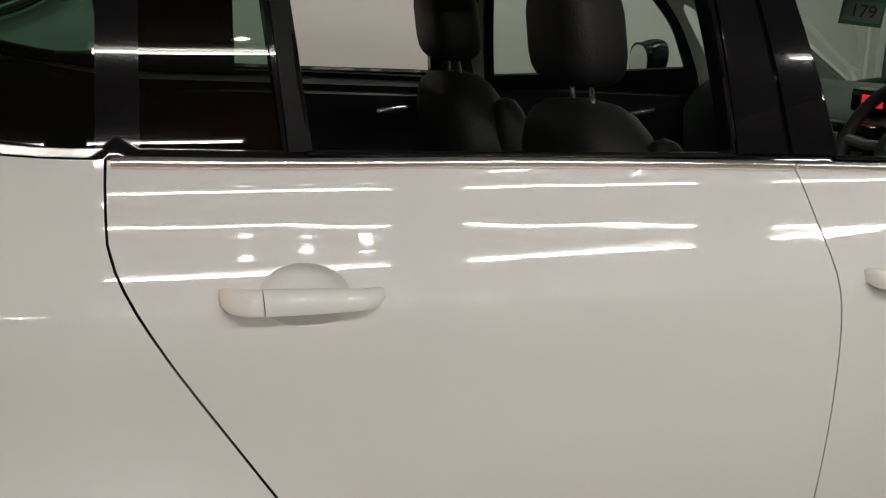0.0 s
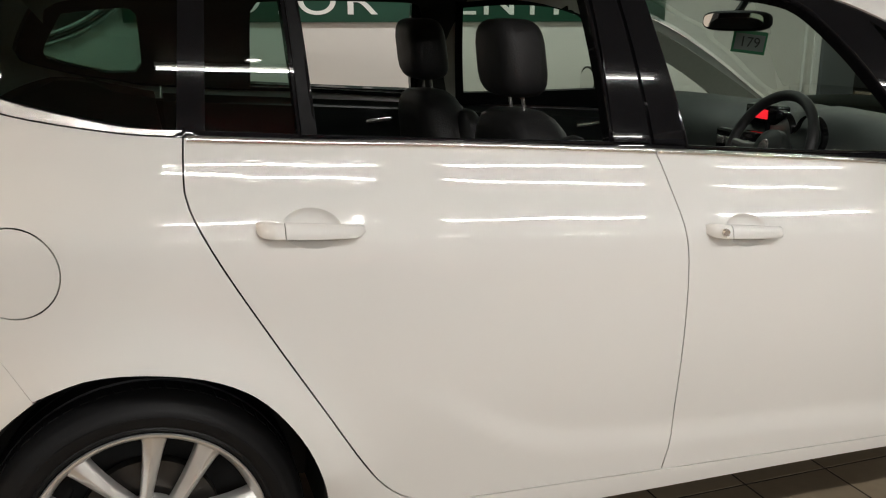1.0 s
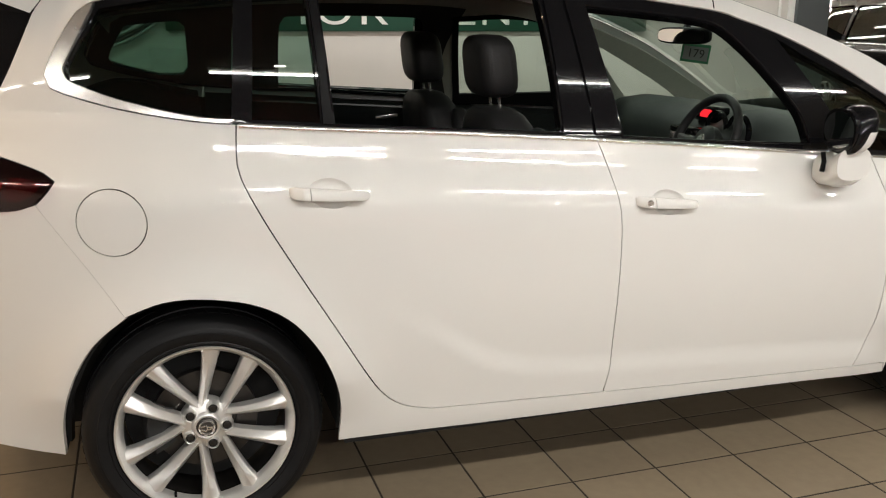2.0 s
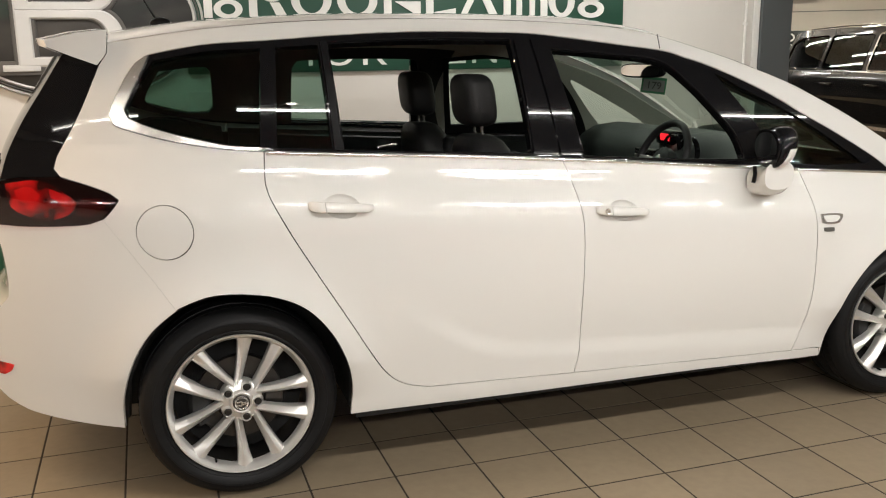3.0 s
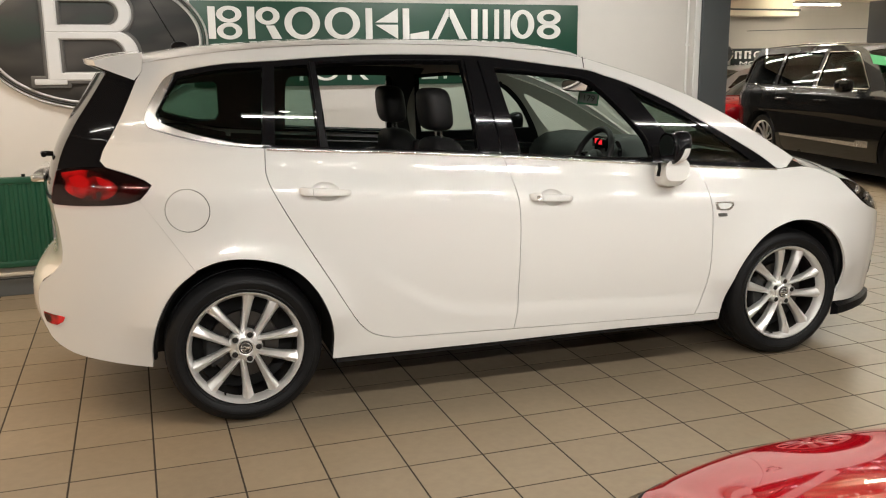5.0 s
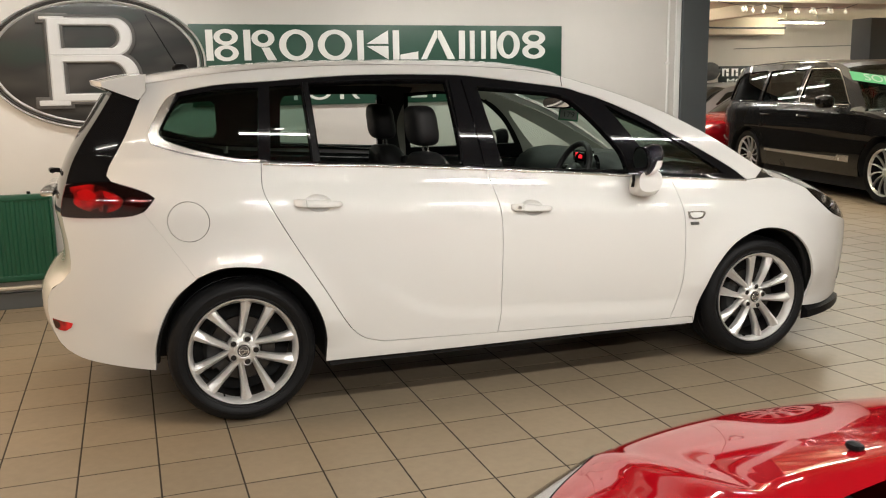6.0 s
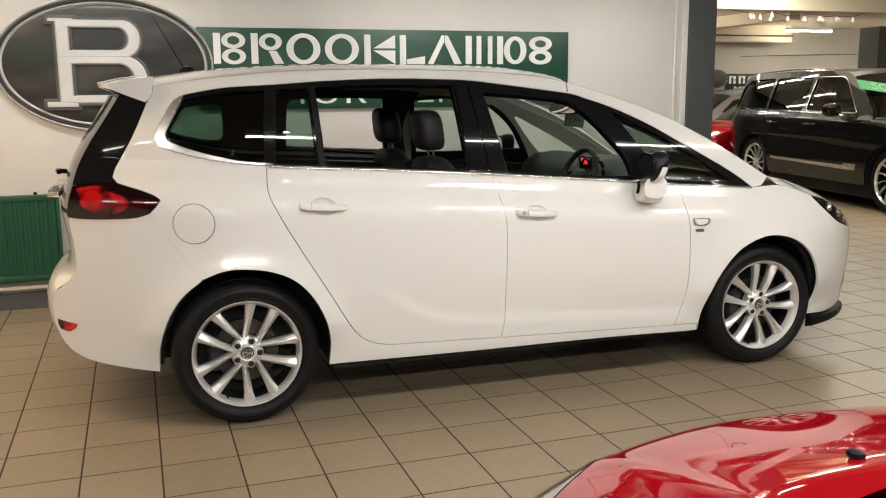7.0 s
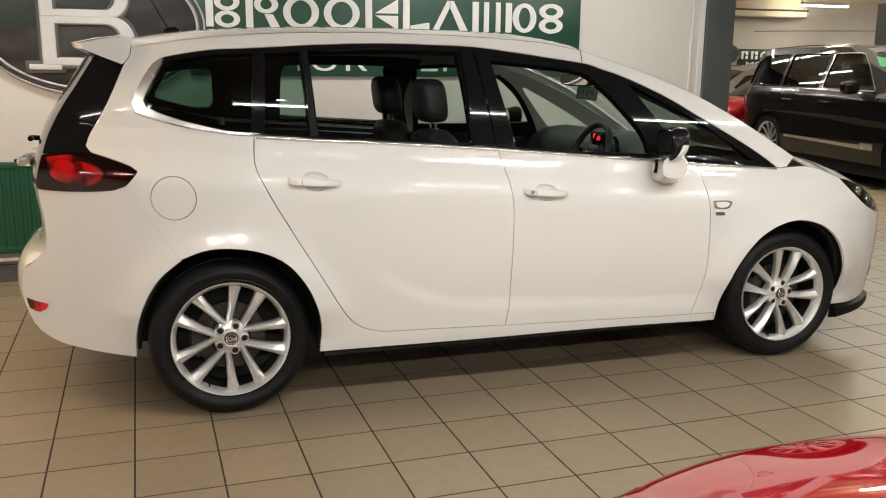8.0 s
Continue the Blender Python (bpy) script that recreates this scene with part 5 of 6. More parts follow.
bulbs = [(8.55 + .10 * k + .04 * math.sin(k * 2.3), 6.85 + .1 * math.sin(k * 1.7), 2.58 + .035 * math.sin(k * 2.9)) for k in range(7)] + [(9.55 + .11 * k, 6.85 + .1 * math.sin(k * 2.1), 2.56 + .02 * math.sin(k * 3.1)) for k in range(9)]
cord = thing("string_light", ROOM, label="string of small round frosted bulbs under the ceiling", category="string light")
bm = bmesh.new()
tube(bm, [(8.2, 6.99, 2.70), *[(b[0], b[1], b[2] + .05) for b in bulbs], (10.9, 6.99, 2.70)], .004, 6)
part("cord", bm, BLACKMATT, cord)
first = part("bulb", bulb, FROST, cord)
first.location = bulbs[0]
for b in bulbs[1:]:
    ob = new("bulb", first.data)
    ob.parent, ob.location = cord, b
bm = bmesh.new()
tube(bm, [(12.0, FARY - .012, 2.18), (13.2, FARY - .012, 2.21), (16.0, FARY - .012, 2.26)], .008, 6)
solid("wall_cable", bm, GREY, ROOM, smooth=True, label="thin cable along the far wall", category="cable")

fs = thing("far_sign_board", ROOM, label="dark green sign board on the far wall with white letters", category="sign")
part("board", boxed(11.63, FARY - .03, 1.393, 14.93, FARY - .002, 1.819, bevel=.004), FARBOARD, fs)
x = 11.69
for k, wd in enumerate((.213, .213, .234, .234, .213, .16, .213, .213, .213, .18)):
    bm = bmesh.new()
    if k in (2, 3, 9):
        rows = [[(x + wd / 2 + wd * .46 * f * math.cos(a), y, 1.686 + .08 * f * math.sin(a)) for a in [2 * math.pi * j / 24 for j in range(24)]] for f, y in ((1, FARY - .03), (1, FARY - .036), (.62, FARY - .036), (.62, FARY - .03))]
        grid_mesh(bm, rows, close=True)
    else:
        for q in ((.1, .35, 0, 1), (.6, .88, 0, .45), (.6, .88, .55, 1), (.35, .6, .85, 1)):
            box(bm, x + wd * q[0], FARY - .036, 1.606 + .16 * q[2], x + wd * q[1], FARY - .03, 1.606 + .16 * q[3])
    part("name_shape", bm, LETTER, fs, smooth=False)
    x += wd + .03
letter_row(fs, FARY - .033, 1.495, .15, (("M", 11.84, 12.03), ("O", 12.06, 12.25), ("T", 12.27, 12.40), ("O", 12.42, 12.60), ("R", 12.63, 12.78),
                                         ("C", 12.90, 13.06), ("E", 13.10, 13.22), ("N", 13.26, 13.42), ("T", 13.45, 13.58), ("R", 13.61, 13.76), ("E", 13.80, 13.92)))
fe = thing("far_emblem", ROOM @ pose(11.37, FARY, 1.71), label="small oval emblem on the far wall", category="emblem")
A, B = .30, .20
bm = bmesh.new()
vs = grid_mesh(bm, [oval(.95, .95, -.03), oval(.5, .5, -.05)], close=True)
bm.faces.new(vs[-1])
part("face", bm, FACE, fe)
bm = bmesh.new()
grid_mesh(bm, [oval(1, 1, -.002), oval(.98, .97, -.05), oval(.93, .91, -.03)], close=True)
part("ring", bm, CHROME, fe)


# ---------------------------------------------------------------- other parked cars
def small_wheel(parent, x, y, r, rim, s, spokes=10, mat=ALLOY):
    w = new("wheel")
    w.parent = parent
    w.matrix_local = pose(x, s * y, r, 0, 0, 0 if s < 0 else 180)
    k = r / .334
    bm = bmesh.new()
    lathe(bm, [(rim - .01, .012), (rim + .004, 0), (rim + .02, -.012), (r - .03, -.012), (r - .008, .012), (r, .04), (r, .19), (r - .02, .22), (rim, .22)], 48)
    part("tyre", bm, RUBBER, w)
    bm = bmesh.new()
    lathe(bm, [(rim - .012, .2), (rim - .02, .04)], 48)
    part("rim_barrel", bm, UNDER, w)
    bm = bmesh.new()
    lathe(bm, [(rim - .018, .03), (rim - .008, .01), (rim + .003, -.003), (rim - .002, -.006), (rim - .012, .006), (rim - .018, .03)], 48)
    part("rim", bm, mat, w)
    for i in range(spokes):
        a0 = 2 * math.pi * i / spokes
        bm = bmesh.new()
        rows = []
        for j in range(7):
            u = j / 6
            rr = .04 * k + (rim - .012 - .04 * k) * u
            ang = a0 + .22 * u * u
            wd = (.010 + .004 * u) * 7.5 / spokes
            cx, cz = math.cos(ang), math.sin(ang)
            rows.append([(rr * cx - du * wd * cz, .024 - .02 * u + dy, rr * cz + du * wd * cx) for du, dy in ((-1, .03), (-.9, .004), (0, 0), (.9, .004), (1, .03))])
        grid_mesh(bm, rows)
        part("spoke", bm, mat, w)
    bm = bmesh.new()
    lathe(bm, [(0, .008), (.03, .008), (.05, .02), (.06, .05)], 24)
    part("hub", bm, mat, w)
    bm = bmesh.new()
    lathe(bm, [(0, .10), (rim * .7, .10), (rim * .72, .13), (rim, .14)], 24)
    part("brake_disc", bm, UNDER, w)


def cornered(w):
    """An outline with tight corners and straight sides."""
    out = []
    n = len(w)
    for i, b in enumerate(w):
        a, c = w[i - 1], w[(i + 1) % n]
        for q, f in ((a, .16), (a, .05), (c, .05), (c, .16)):
            d = math.hypot(q[0] - b[0], q[1] - b[1])
            f = min(f, .45) if d > .25 else f * 1.5
            out.append((b[0] + (q[0] - b[0]) * f, b[1] + (q[1] - b[1]) * f))
    return out


def parked_car(m, paint, label, wb, W, belt_pts, roof_pts, tail, nose, windows, r, rim, spokes=10, rimmat=ALLOY, lean=.28, taper=.35, panes=()):
    """A parked car with flanks, glasshouse, bonnet, tail and wheels; x runs ahead from its rear axle."""
    c = thing("car", m, label=label, category="car")

    def shape(x, z):
        zb = knots(belt_pts, x)
        w = W - .05 * max(0, (.55 - z) / .3) ** 2
        w += .010 * math.exp(-((z - zb + .27) / .05) ** 2)
        if z > zb - .16:
            w -= .9 * (min(z, zb) - zb + .16) ** 2 + 5.0 * max(0, min(z, zb) - zb + .06) ** 2
        if z > zb:
            w -= lean * (z - zb) + .12 * (z - zb) ** 2
        w -= taper * max(0, .0 - x - .25) ** 2 + .45 * max(0, x - wb - .25) ** 2.4
        return max(.15, w)
    ra = r + .055

    def arch(cx, rev):
        a = [Vector((cx + ra * math.cos(t), r + ra * math.sin(t))) for t in [radians(-12 + 204 * k / 24) for k in range(25)]]
        return a[::-1] if rev else a
    top = crv(belt_pts, .08) + END(belt_pts)
    low = crv(tail, .06) + [Vector((tail[-1][0], tail[-1][1]))]
    out = low + arch(0, True) + arch(wb, True) + crv(nose, .06) + top[::-1]
    gh = crv(belt_pts, .08)
    x_r, x_f = roof_pts[0][0], roof_pts[-1][0]
    gl = [p for p in gh if x_r < p.x < x_f]
    ghp = [Vector(roof_pts[0])] + gl + [Vector(roof_pts[-1])] + (crv(roof_pts, .06)[1:])[::-1]
    for s in (-1, 1):
        panel("side_panel", out, paint, c, s, step=.06, gap=0, shape=shape)
        panel("glasshouse", ghp, paint, c, s, step=.09, gap=0, shape=shape, holes=[crv(w + w[:1], .06) for w in map(cornered, windows)], thick=.03)
        for i, w in enumerate(map(cornered, windows)):
            panel("window", crv(w + w[:1], .06), panes[i] if panes else DARKGLASS, c, s, off=-.012, step=.12, gap=-.004, thick=.004, shape=shape)
        small_wheel(c, 0, W - .05, r, rim, s, spokes, rimmat)
        small_wheel(c, wb, W - .05, r, rim, s, spokes, rimmat)
        for cx in (0, wb):
            bm = bmesh.new()
            vs = grid_mesh(bm, [[(cx + (ra + .01) * math.cos(t), s * y, r + (ra + .01) * math.sin(t)) for t in [radians(-12 + 204 * k / 24) for k in range(25)]] for y in (W - .02, W - .35)])
            bm.faces.new(vs[1])
            part("arch_liner", bm, UNDER, c)

    def edge(pts):
        return [Vector((p[0], -shape(p[0], p[1]), p[1])) for p in pts]
    mid = [p for p in crv(roof_pts, .08)] + END(roof_pts)
    zmax = max(p.y for p in mid)
    flat = [p for p in mid if p.y > zmax - .10]
    back = [p for p in mid if p.x <= flat[0].x]
    front = [p for p in mid if p.x >= flat[-1].x]
    loft_across("roof", edge(flat), (0, .04), paint, c, 14, 3)
    loft_across("rear_window", edge(back), (-.05, .04), DARKGLASS, c, 14, 3)
    loft_across("windscreen", edge(front), (.10, .04), panes[-1] if panes else DARKGLASS, c, 14, 2.4)
    bon = [p for p in top if p.x >= x_f - .02]
    loft_across("bonnet", edge(bon), (.05, .05), paint, c, 14, 2.6)
    loft_across("front", edge(crv(nose, .08) + END(nose)), (.10, .0), paint, c, 14, 2.6)
    rear = [p for p in top if p.x <= x_r + .02]
    loft_across("tailgate", edge(low[:max(2, len(low) - 4)][::-1] + rear), (-.05, .0), paint, c, 14, 3)
    part("floor_pan", boxed(-.5, -W + .12, .13, wb + .5, W - .12, .32), UNDER, c, smooth=False)
    return c, shape


# black off-roader in the far hall
SUV_R, SUV_F = Vector((8.43, 6.72, 0)), Vector((8.03, 3.62, 0))
d = (SUV_F - SUV_R).normalized()
wb = (SUV_F - SUV_R).length
suv_m = Matrix.Translation(SUV_R - Vector((d.y, -d.x, 0)) * .93) @ Matrix.Rotation(math.atan2(d.y, d.x), 4, "Z")
SUVWIN = [[(-.86, 1.20), (-.72, 1.53), (-.46, 1.618), (.22, 1.645), (.22, 1.20)], [(.30, 1.20), (.30, 1.64), (1.18, 1.645), (1.18, 1.19)], [(1.28, 1.19), (1.28, 1.645), (1.82, 1.645), (1.93, 1.62), (2.10, 1.48), (2.40, 1.18)]]
suv, sshape = parked_car(suv_m, BLACKPAINT, "glossy black off-road car with silver trim in the far hall", wb, .98,
    [(-1.13, 1.09), (-.5, 1.13), (.5, 1.145), (1.6, 1.14), (2.4, 1.12), (3.0, 1.10), (wb + .5, 1.04), (wb + .78, .96)],
    [(-1.07, 1.12), (-.97, 1.42), (-.82, 1.62), (-.52, 1.705), (.6, 1.735), (1.6, 1.725), (2.0, 1.67), (2.4, 1.45), (2.75, 1.13)],
    [(-1.13, 1.09), (-1.18, .8), (-1.15, .55), (-.95, .42), (-.50, .34)], [(wb + .46, .33), (wb + .75, .40), (wb + .86, .6), (wb + .85, .8), (wb + .78, .96)],
    SUVWIN,
    .385, .285, spokes=12, lean=.30, panes=(PRIVACY, PRIVACY, TINT))
for y in (-.42, .42):
    seat = new("front_seat")
    seat.parent = suv
    for name, c, sx, sy, sz, tilt in (("backrest", (1.42, y, .98), .10, .25, .34, .2), ("headrest", (1.33, y, 1.42), .06, .14, .10, .1), ("seat_cushion", (1.72, y, .70), .28, .25, .09, 0)):
        bm = bmesh.new()
        rounded(bm, c, sx, sy, sz, 3.6, lean=tilt)
        part(name, bm, LEATHER, seat)
bm = bmesh.new()
rounded(bm, (.55, 0, 1.02), .12, .70, .34, 4.5, lean=.2)
part("rear_seat", bm, LEATHER, suv)
part("load_floor", boxed(-.8, -.8, .62, 2.4, .8, .66), UNDER, suv, smooth=False)
part("dashboard", boxed(2.15, -.82, .70, 2.70, .82, 1.12, bevel=.05), DASH, suv)
for s in (-1, 1):
    c0 = [(.55, .53), (1.4, .525), (2.2, .52), (2.26, .52), (2.28, .55), (2.52, .55), (2.52, .47), (2.2, .47), (1.4, .485), (.55, .495)]
    panel("side_trim", [Vector(p) for p in c0], SATIN, suv, s, off=.008, gap=0, thick=.012, step=.08, shape=sshape, label="bright lower door strip")
    panel("belt_strip", strip([(-.7, 1.155), (.5, 1.17), (1.6, 1.163), (2.35, 1.14)], .012), CHROME, suv, s, off=.004, gap=0, thick=.006, step=.06, shape=sshape)
    panel("rear_bumper_strip", strip([(-1.13, .62), (-.9, .60), (-.6, .57)], .02), SATIN, suv, s, off=.006, gap=0, thick=.008, step=.04, shape=sshape)
    for i, w in enumerate(map(cornered, SUVWIN)):
        bm = bmesh.new()
        tube(bm, [(p.x, s * (sshape(p.x, p.y) + .002), p.y) for p in crv(w + w[:1], .1)], .007 if i == 2 else .005, 6, closed=True)
        part("window_moulding", bm, CHROME if i == 2 else BLACKGLOSS, suv)
    for x in (1.17, .26):
        panel("door_seam", [Vector(p) for p in ((x, .42), (x + .006, .42), (x + .006, 1.12), (x, 1.12))], UNDER, suv, s, off=.0015, gap=0, thick=.003, step=.1, shape=sshape)
    for x in (.42, 1.36):
        bm = bmesh.new()
        tube(bm, [(x, s * (sshape(x, 1.02) + .004), 1.02), (x + .03, s * (sshape(x, 1.02) + .035), 1.02), (x + .2, s * (sshape(x, 1.02) + .035), 1.018), (x + .23, s * (sshape(x, 1.02) + .004), 1.018)], .013, 8)
        part("door_handle", bm, BLACKPAINT, suv)
    bm = bmesh.new()
    rounded(bm, (2.12, s * 1.09, 1.22), .07, .12, .085, 3)
    part("door_mirror", bm, BLACKPAINT, suv)
    bm = bmesh.new()
    tube(bm, [(-.35, s * .68, 1.735), (.6, s * .71, 1.765), (1.6, s * .70, 1.755)], .012, 8)
    part("roof_rail", bm, CHROME, suv)
    panel("head_lamp", crv([(wb + .45, .98), (wb + .62, .96), (wb + .72, .9), (wb + .66, .86), (wb + .45, .98)], .05), CHROME, suv, s, off=.006, gap=0, thick=.01, step=.05, shape=sshape)
    panel("tail_lamp", crv([(-1.12, 1.05), (-1.02, 1.07), (-1.01, .86), (-1.135, .84), (-1.12, 1.05)], .05), REDDARK, suv, s, off=.006, gap=0, thick=.01, step=.05, shape=sshape)
sticker = new("windscreen_sticker")
sticker.parent = suv
sticker.matrix_local = Matrix.Translation((2.47, -.52, 1.48)) @ Matrix.Rotation(radians(90), 4, "Z") @ Matrix.Rotation(radians(38), 4, "X") @ Matrix.Rotation(radians(-14), 4, "Z")
sticker["label"] = "green and white sticker in the windscreen"
part("sticker_band", boxed(-.42, -.095, .0, .42, .095, .004, bevel=.001), STICKER, sticker, smooth=False)
wd = lettering("sticker_words", "SOL", .2, CARD, Matrix.Identity(4), sticker, .001)
wd.matrix_basis = pose(-.08, 0, .006)

# cars glimpsed behind it
far_m = ROOM @ pose(12.0, 8.75, 0, 0, 0, 181)
parked_car(far_m, RED, "small red hatchback behind the black car", 2.45, .84,
    [(-.62, .92), (0, .93), (1.2, .92), (2.2, .90), (2.9, .82), (3.2, .7)], [(-.6, .95), (-.5, 1.25), (-.3, 1.38), (.5, 1.44), (1.2, 1.40), (1.7, 1.18), (2.1, .92)],
    [(-.62, .92), (-.72, .7), (-.7, .45), (-.6, .32), (-.42, .28)], [(2.9, .26), (3.15, .32), (3.25, .5), (3.2, .7)],
    [[(-.35, .99), (-.25, 1.28), (.4, 1.36), (.4, .98)], [(.48, .98), (.48, 1.36), (1.15, 1.33), (1.5, 1.16), (1.85, .97)]], .31, .22)
far_m = ROOM @ pose(10.75, 10.66, 0, 0, 0, 1)
parked_car(far_m, SILVER, "silver saloon parked along the far wall", 2.7, .86,
    [(-.9, 1.0), (0, .98), (1.2, .95), (2.3, .92), (3.1, .84), (3.4, .72)], [(-.75, 1.0), (-.3, 1.30), (.1, 1.42), (.8, 1.46), (1.4, 1.41), (1.9, 1.2), (2.3, .94)],
    [(-.9, 1.0), (-.98, .8), (-.95, .5), (-.8, .34), (-.45, .29)], [(3.15, .27), (3.4, .34), (3.5, .5), (3.4, .72)],
    [[(-.45, 1.05), (-.15, 1.28), (.5, 1.38), (.5, 1.03)], [(.58, 1.02), (.58, 1.38), (1.3, 1.35), (1.7, 1.18), (2.05, 1.0)]], .32, .22)

# ---------------------------------------------------------------- the red car
red = thing("car", pose(.898, -3.101, 0, 0, 0, -86.3), label="glossy red hatchback with its bonnet towards the white car", category="car")


def red_w(u):
    return .871 * (1 - max(0, 1 - u / .693) ** 3) ** .469


def red_z(u, v):
    w = red_w(u)
    q = min(1, v / w)
    top = .679 + .229 * min(1, u / .70) ** .7
    rib = .009 * math.exp(-((v - .42 - .10 * u) / .035) ** 2) * min(1, u / .2)
    return top - .055 * q ** 2 - .10 * q ** 5 + rib


def red_point(u, q):
    v = red_w(u) * q
    return Vector((u, v, red_z(u, abs(v))))




def cowl(q):
    return .745 + .12 * abs(q) ** 2


def red_patch(name, q0, q1, u0, u1, mat, n=24, m=20, off=0.0, label=""):
    """A stretch of the bonnet's skin between two lines along it."""
    bm = bmesh.new()
    rows = []
    for i in range(n + 1):
        q = q0 + (q1 - q0) * i / n
        a, b = u0(q), u1(q)
        rows.append([red_point(a + (b - a) * (j / m) ** 1.3, q) + Vector((0, 0, off)) for j in range(m + 1)])
    grid_mesh(bm, rows)
    return part(name, bm, mat, red, label)


def lamp_front(q):
    return .014 + .10 * abs(q) ** 3


def lamp_back(q):
    """Where the headlamp ends and the painted skin begins."""
    k = min(1, max(0, (abs(q) - .55) / .09))
    return lamp_front(q) + (.17 + 1.2 * max(0, abs(q) - .62) - lamp_front(q)) * k * k * (3 - 2 * k)


red_patch("bonnet", -.775, .775, lambda q: lamp_back(q) + .004, cowl, RED, 62, 24)
for s in (-1, 1):
    red_patch("front_wing", .782 * s, 1.0 * s, lambda q: lamp_back(q) + .004, lambda q: cowl(q) + .5 * (abs(q) - .78), RED, 10, 20)
    lens = red_patch("headlamp", .55 * s, .99 * s, lambda q: lamp_front(q) + .004, lamp_back, CLEAR, 24, 10, label="clear headlamp with bright reflector")
    red_patch("lamp_bowl", .55 * s, .99 * s, lambda q: lamp_front(q) + .004, lamp_back, LAMPGLASS, 24, 10, off=-.012)
    bm = bmesh.new()
    tube(bm, [red_point(lamp_back(.60 * s + .38 * s * k / 20), .60 * s + .38 * s * k / 20) + Vector((0, 0, -.003)) for k in range(21)], .004, 6)
    part("lamp_seal", bm, BLACKMATT, red)
    # flank below the bonnet's edge
    bm = bmesh.new()
    rows = []
    for u in [.012, .03, .06, .1, .15, .2, .26, .32, .4, .5, .6, .72, .85]:
        w = red_w(u)
        z = red_z(u, w)
        rows.append([(u, s * w, z), (u - .01, s * (w + .02), z - .12), (u - .02, s * (w + .025), z - .26), (u - .0, s * (w + .0), .3), (u + .04, s * (w - .05), .2)])
    grid_mesh(bm, rows)
    part("front_bumper", bm, RED, red)
    bm = bmesh.new()
    tube(bm, [red_point(u, .7785 * s) + Vector((0, 0, -.004)) for u in [.36 + .48 * k / 24 for k in range(25)]], .004, 6)
    part("bonnet_gap", bm, UNDER, red)
    bm = bmesh.new()
    rounded(bm, (0, 0, .006), .017, .012, .008, 2.6, n=12, m=6)
    ob = part("washer_jet", bm, BLACKMATT, red)
    ob.location = red_point(.63, .235 * s)
    # side, doors and windows to the tail
    bm = bmesh.new()
    rows = []
    for x, zt in ((.85, .83), (1.3, .90), (2.0, .93), (2.8, .96), (3.4, .98), (3.75, .96)):
        w = .80 - .12 * max(0, x - 3.2) ** 1.5
        rows.append([(x, s * w, zt), (x, s * (w + .03), zt - .2), (x, s * (w + .025), .5), (x, s * (w - .04), .2)])
    grid_mesh(bm, rows)
    part("side_panel", bm, RED, red)
    bm = bmesh.new()
    rows = []
    for x, zt, z0 in ((.86, .86, .83), (1.3, 1.16, .90), (1.6, 1.36, .915), (2.2, 1.45, .935), (2.9, 1.42, .965), (3.4, 1.25, .98), (3.74, .98, .96)):
        rows.append([(x, s * (.79 - .12 * max(0, x - 3.2) ** 1.5), z0), (x, s * (.79 - .36 * (zt - z0)), zt)])
    grid_mesh(bm, rows)
    part("side_window", bm, DARKGLASS, red)
    for x in (.55, 3.05):
        small_wheel(red, x, .80, .31, .22, s)
bm = bmesh.new()
rows = []
for i in range(13):
    q = -1 + 2 * i / 12
    a = red_point(cowl(q), q * .96)
    rows.append([a + Vector((0, 0, -.03)), a + Vector((.10, 0, -.02)), Vector((1.02 + .08 * q * q, .74 * q, .98 - .05 * q * q))])
grid_mesh(bm, rows)
part("scuttle", bm, BLACKMATT, red)
bm = bmesh.new()
rows = []
for u in range(9):
    t = u / 8
    rows.append([Vector((.98 + .08 * q * q + .55 * t, (.76 - .16 * t) * q, .93 - .04 * q * q + .47 * t + .05 * math.sin(math.pi * t))) for q in [-1 + k / 6 for k in range(13)]])
grid_mesh(bm, rows)
part("windscreen", bm, DARKGLASS, red)
bm = bmesh.new()
rows = []
for x, z, w in ((1.53, 1.40, .60), (1.8, 1.45, .61), (2.4, 1.48, .61), (2.9, 1.45, .60), (3.3, 1.36, .58)):
    rows.append([(x, w * q, z + .03 * (1 - q * q)) for q in [-1 + k / 6 for k in range(13)]])
grid_mesh(bm, rows)
part("roof", bm, RED, red)
bm = bmesh.new()
rows = []
for x, z, w in ((3.3, 1.36, .58), (3.6, 1.12, .66), (3.8, .96, .72), (3.86, .7, .78), (3.82, .4, .78), (3.7, .25, .7)):
    rows.append([(x + .05 * (1 - q * q), w * q, z) for q in [-1 + k / 6 for k in range(13)]])
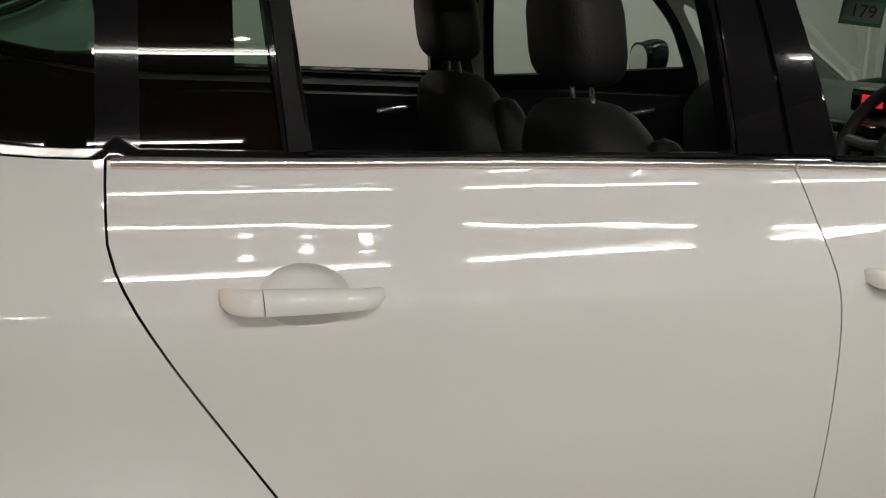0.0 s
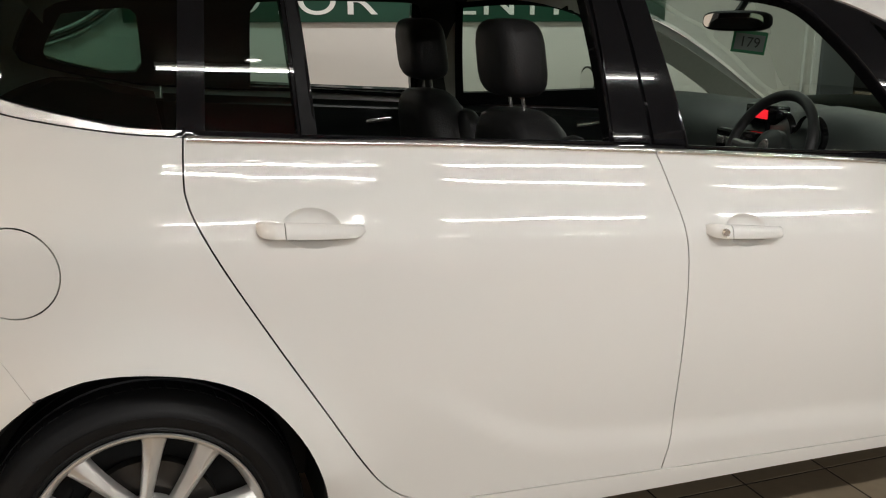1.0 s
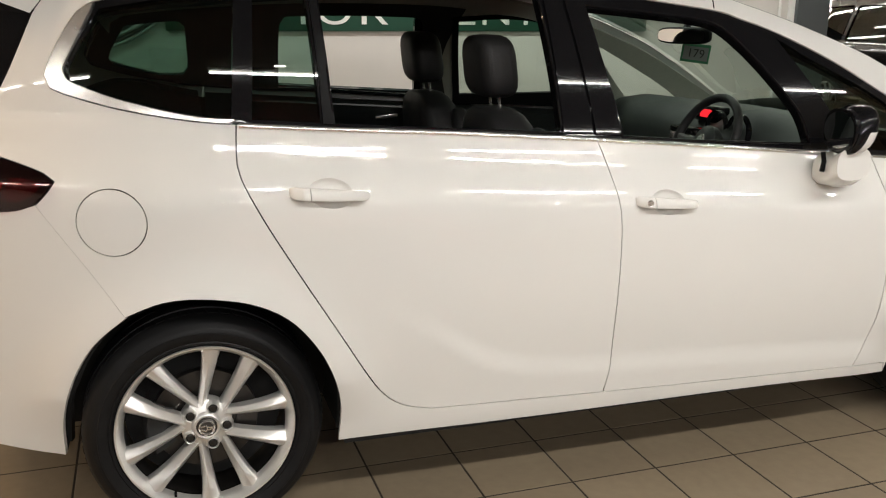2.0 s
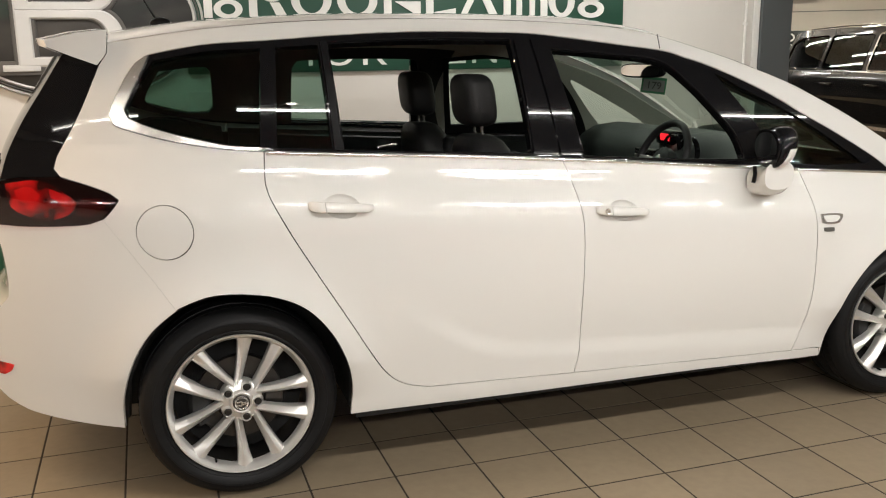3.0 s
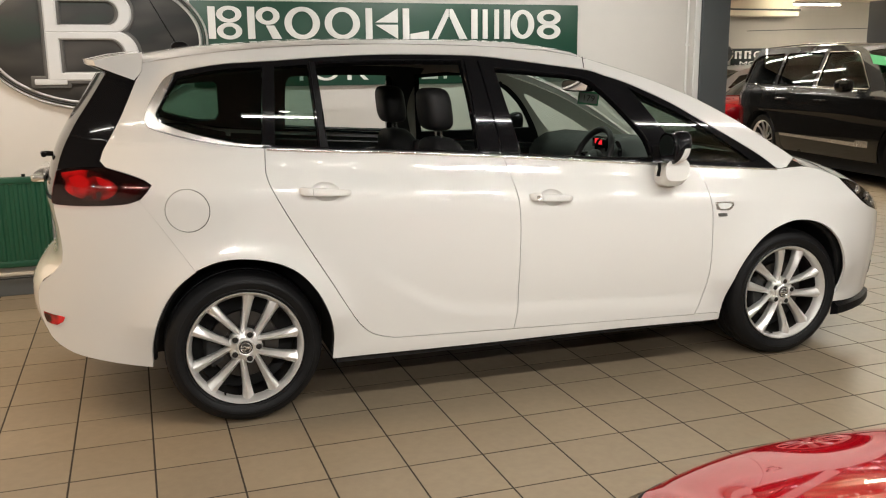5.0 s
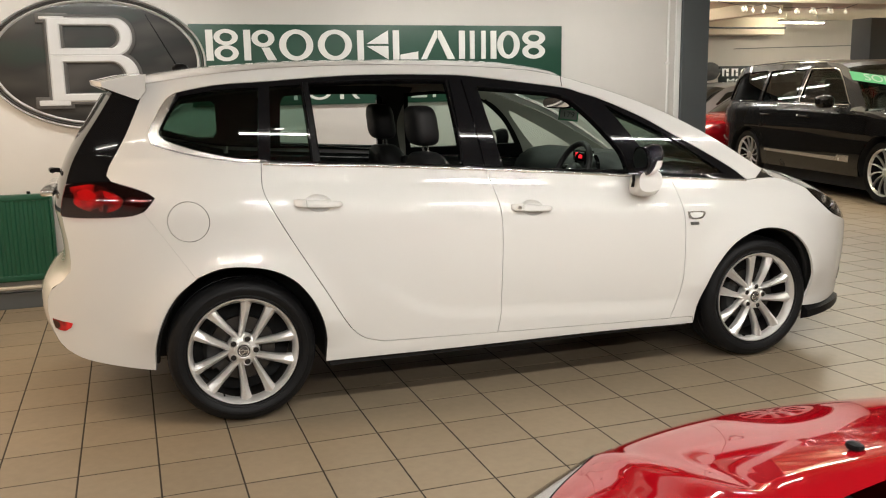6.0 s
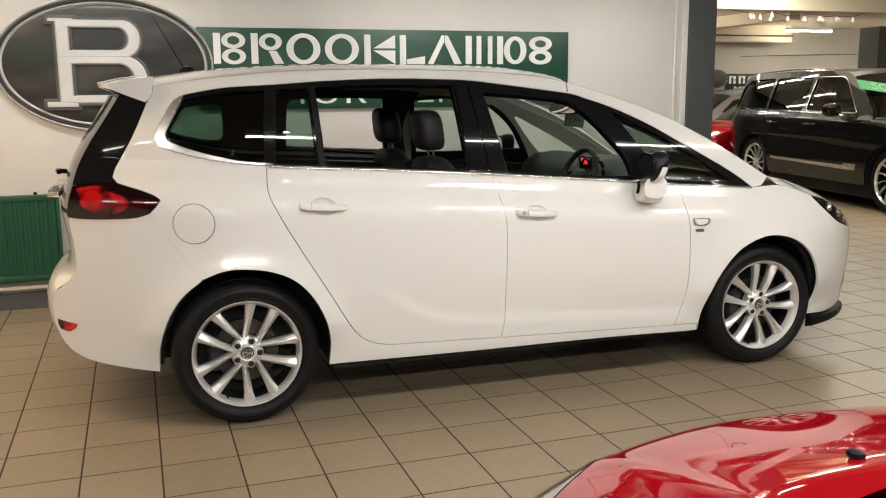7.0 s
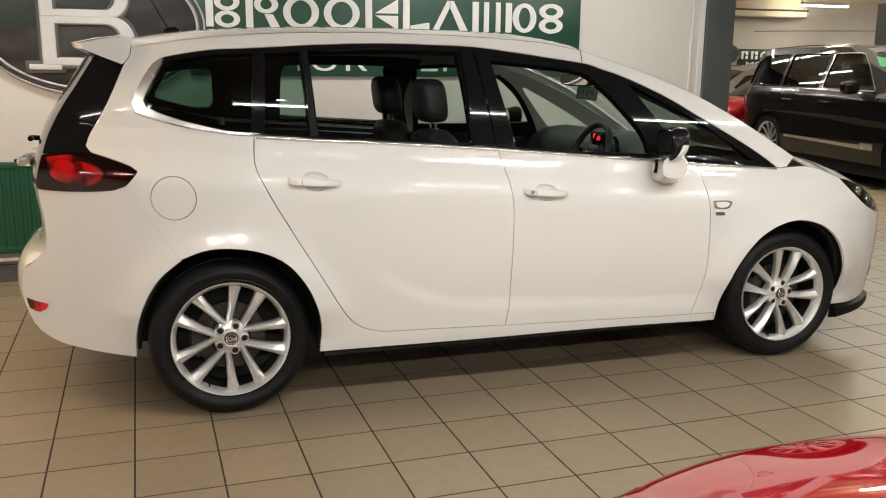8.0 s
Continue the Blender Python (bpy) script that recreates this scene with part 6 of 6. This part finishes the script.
grid_mesh(bm, rows)
part("tailgate", bm, RED, red)
part("floor_pan", boxed(.3, -.6, .2, 3.7, .6, .28), UNDER, red, smooth=False)
part("grille", boxed(.0, -.42, .30, .12, .42, .44, bevel=.02), BLACKMATT, red)

# ---------------------------------------------------------------- floor tiles
PITCH, JOINT = .3071, .0072
TX, TY = -.4187, -.930
h = (PITCH - JOINT) / 2


def tile_geometry(cx, cy, dz, b=.0012):
    v = []
    for z, k in ((dz, h - b), (dz - .0007, h), (-.006, h)):
        v += [(cx - k, cy - k, z), (cx + k, cy - k, z), (cx + k, cy + k, z), (cx - k, cy + k, z)]
    f = [(0, 1, 2, 3)]
    for r in (0, 4):
        for i in range(4):
            j = (i + 1) % 4
            f.append((r + 4 + i, r + 4 + j, r + j, r + i))
    return v, f


floor = thing("floor", ROOM, kind="structure", label="beige ceramic tile floor with dark joints", category="floor")
me = bpy.data.meshes.new("tile")
v, f = tile_geometry(0, 0, 0)
me.from_pydata(v, [], f)
me.materials.append(TILE)
verts, faces = [], []
rnd = random.Random(4)
i0, i1 = int((-6.0 - TX) / PITCH) - 1, int((16.2 - TX) / PITCH) + 1
j0, j1 = int((-8.0 - TY) / PITCH) - 1, int((FARY - TY) / PITCH) + 1
for i in range(i0, i1):
    for j in range(j0, j1):
        cx, cy = TX + PITCH * (i + .5), TY + PITCH * (j + .5)
        dz = rnd.uniform(-.0002, .0003)
        if -6 <= i < 12 and -10 <= j < 6:
            ob = new("tile", me)
            ob.parent = floor
            ob.location = (cx, cy, dz)
            ob.rotation_euler = (rnd.uniform(-.0008, .0008), rnd.uniform(-.0008, .0008), rnd.choice((0, 1, 2, 3)) * math.pi / 2)
        else:
            v, f = tile_geometry(cx, cy, dz)
            k = len(verts)
            verts += v
            faces += [tuple(q + k for q in g) for g in f]
me = bpy.data.meshes.new("outer_tiles")
me.from_pydata(verts, [], faces)
me.materials.append(TILE)
ob = new("outer_tiles", me)
ob.parent = floor
ob["kind"] = "stuff"
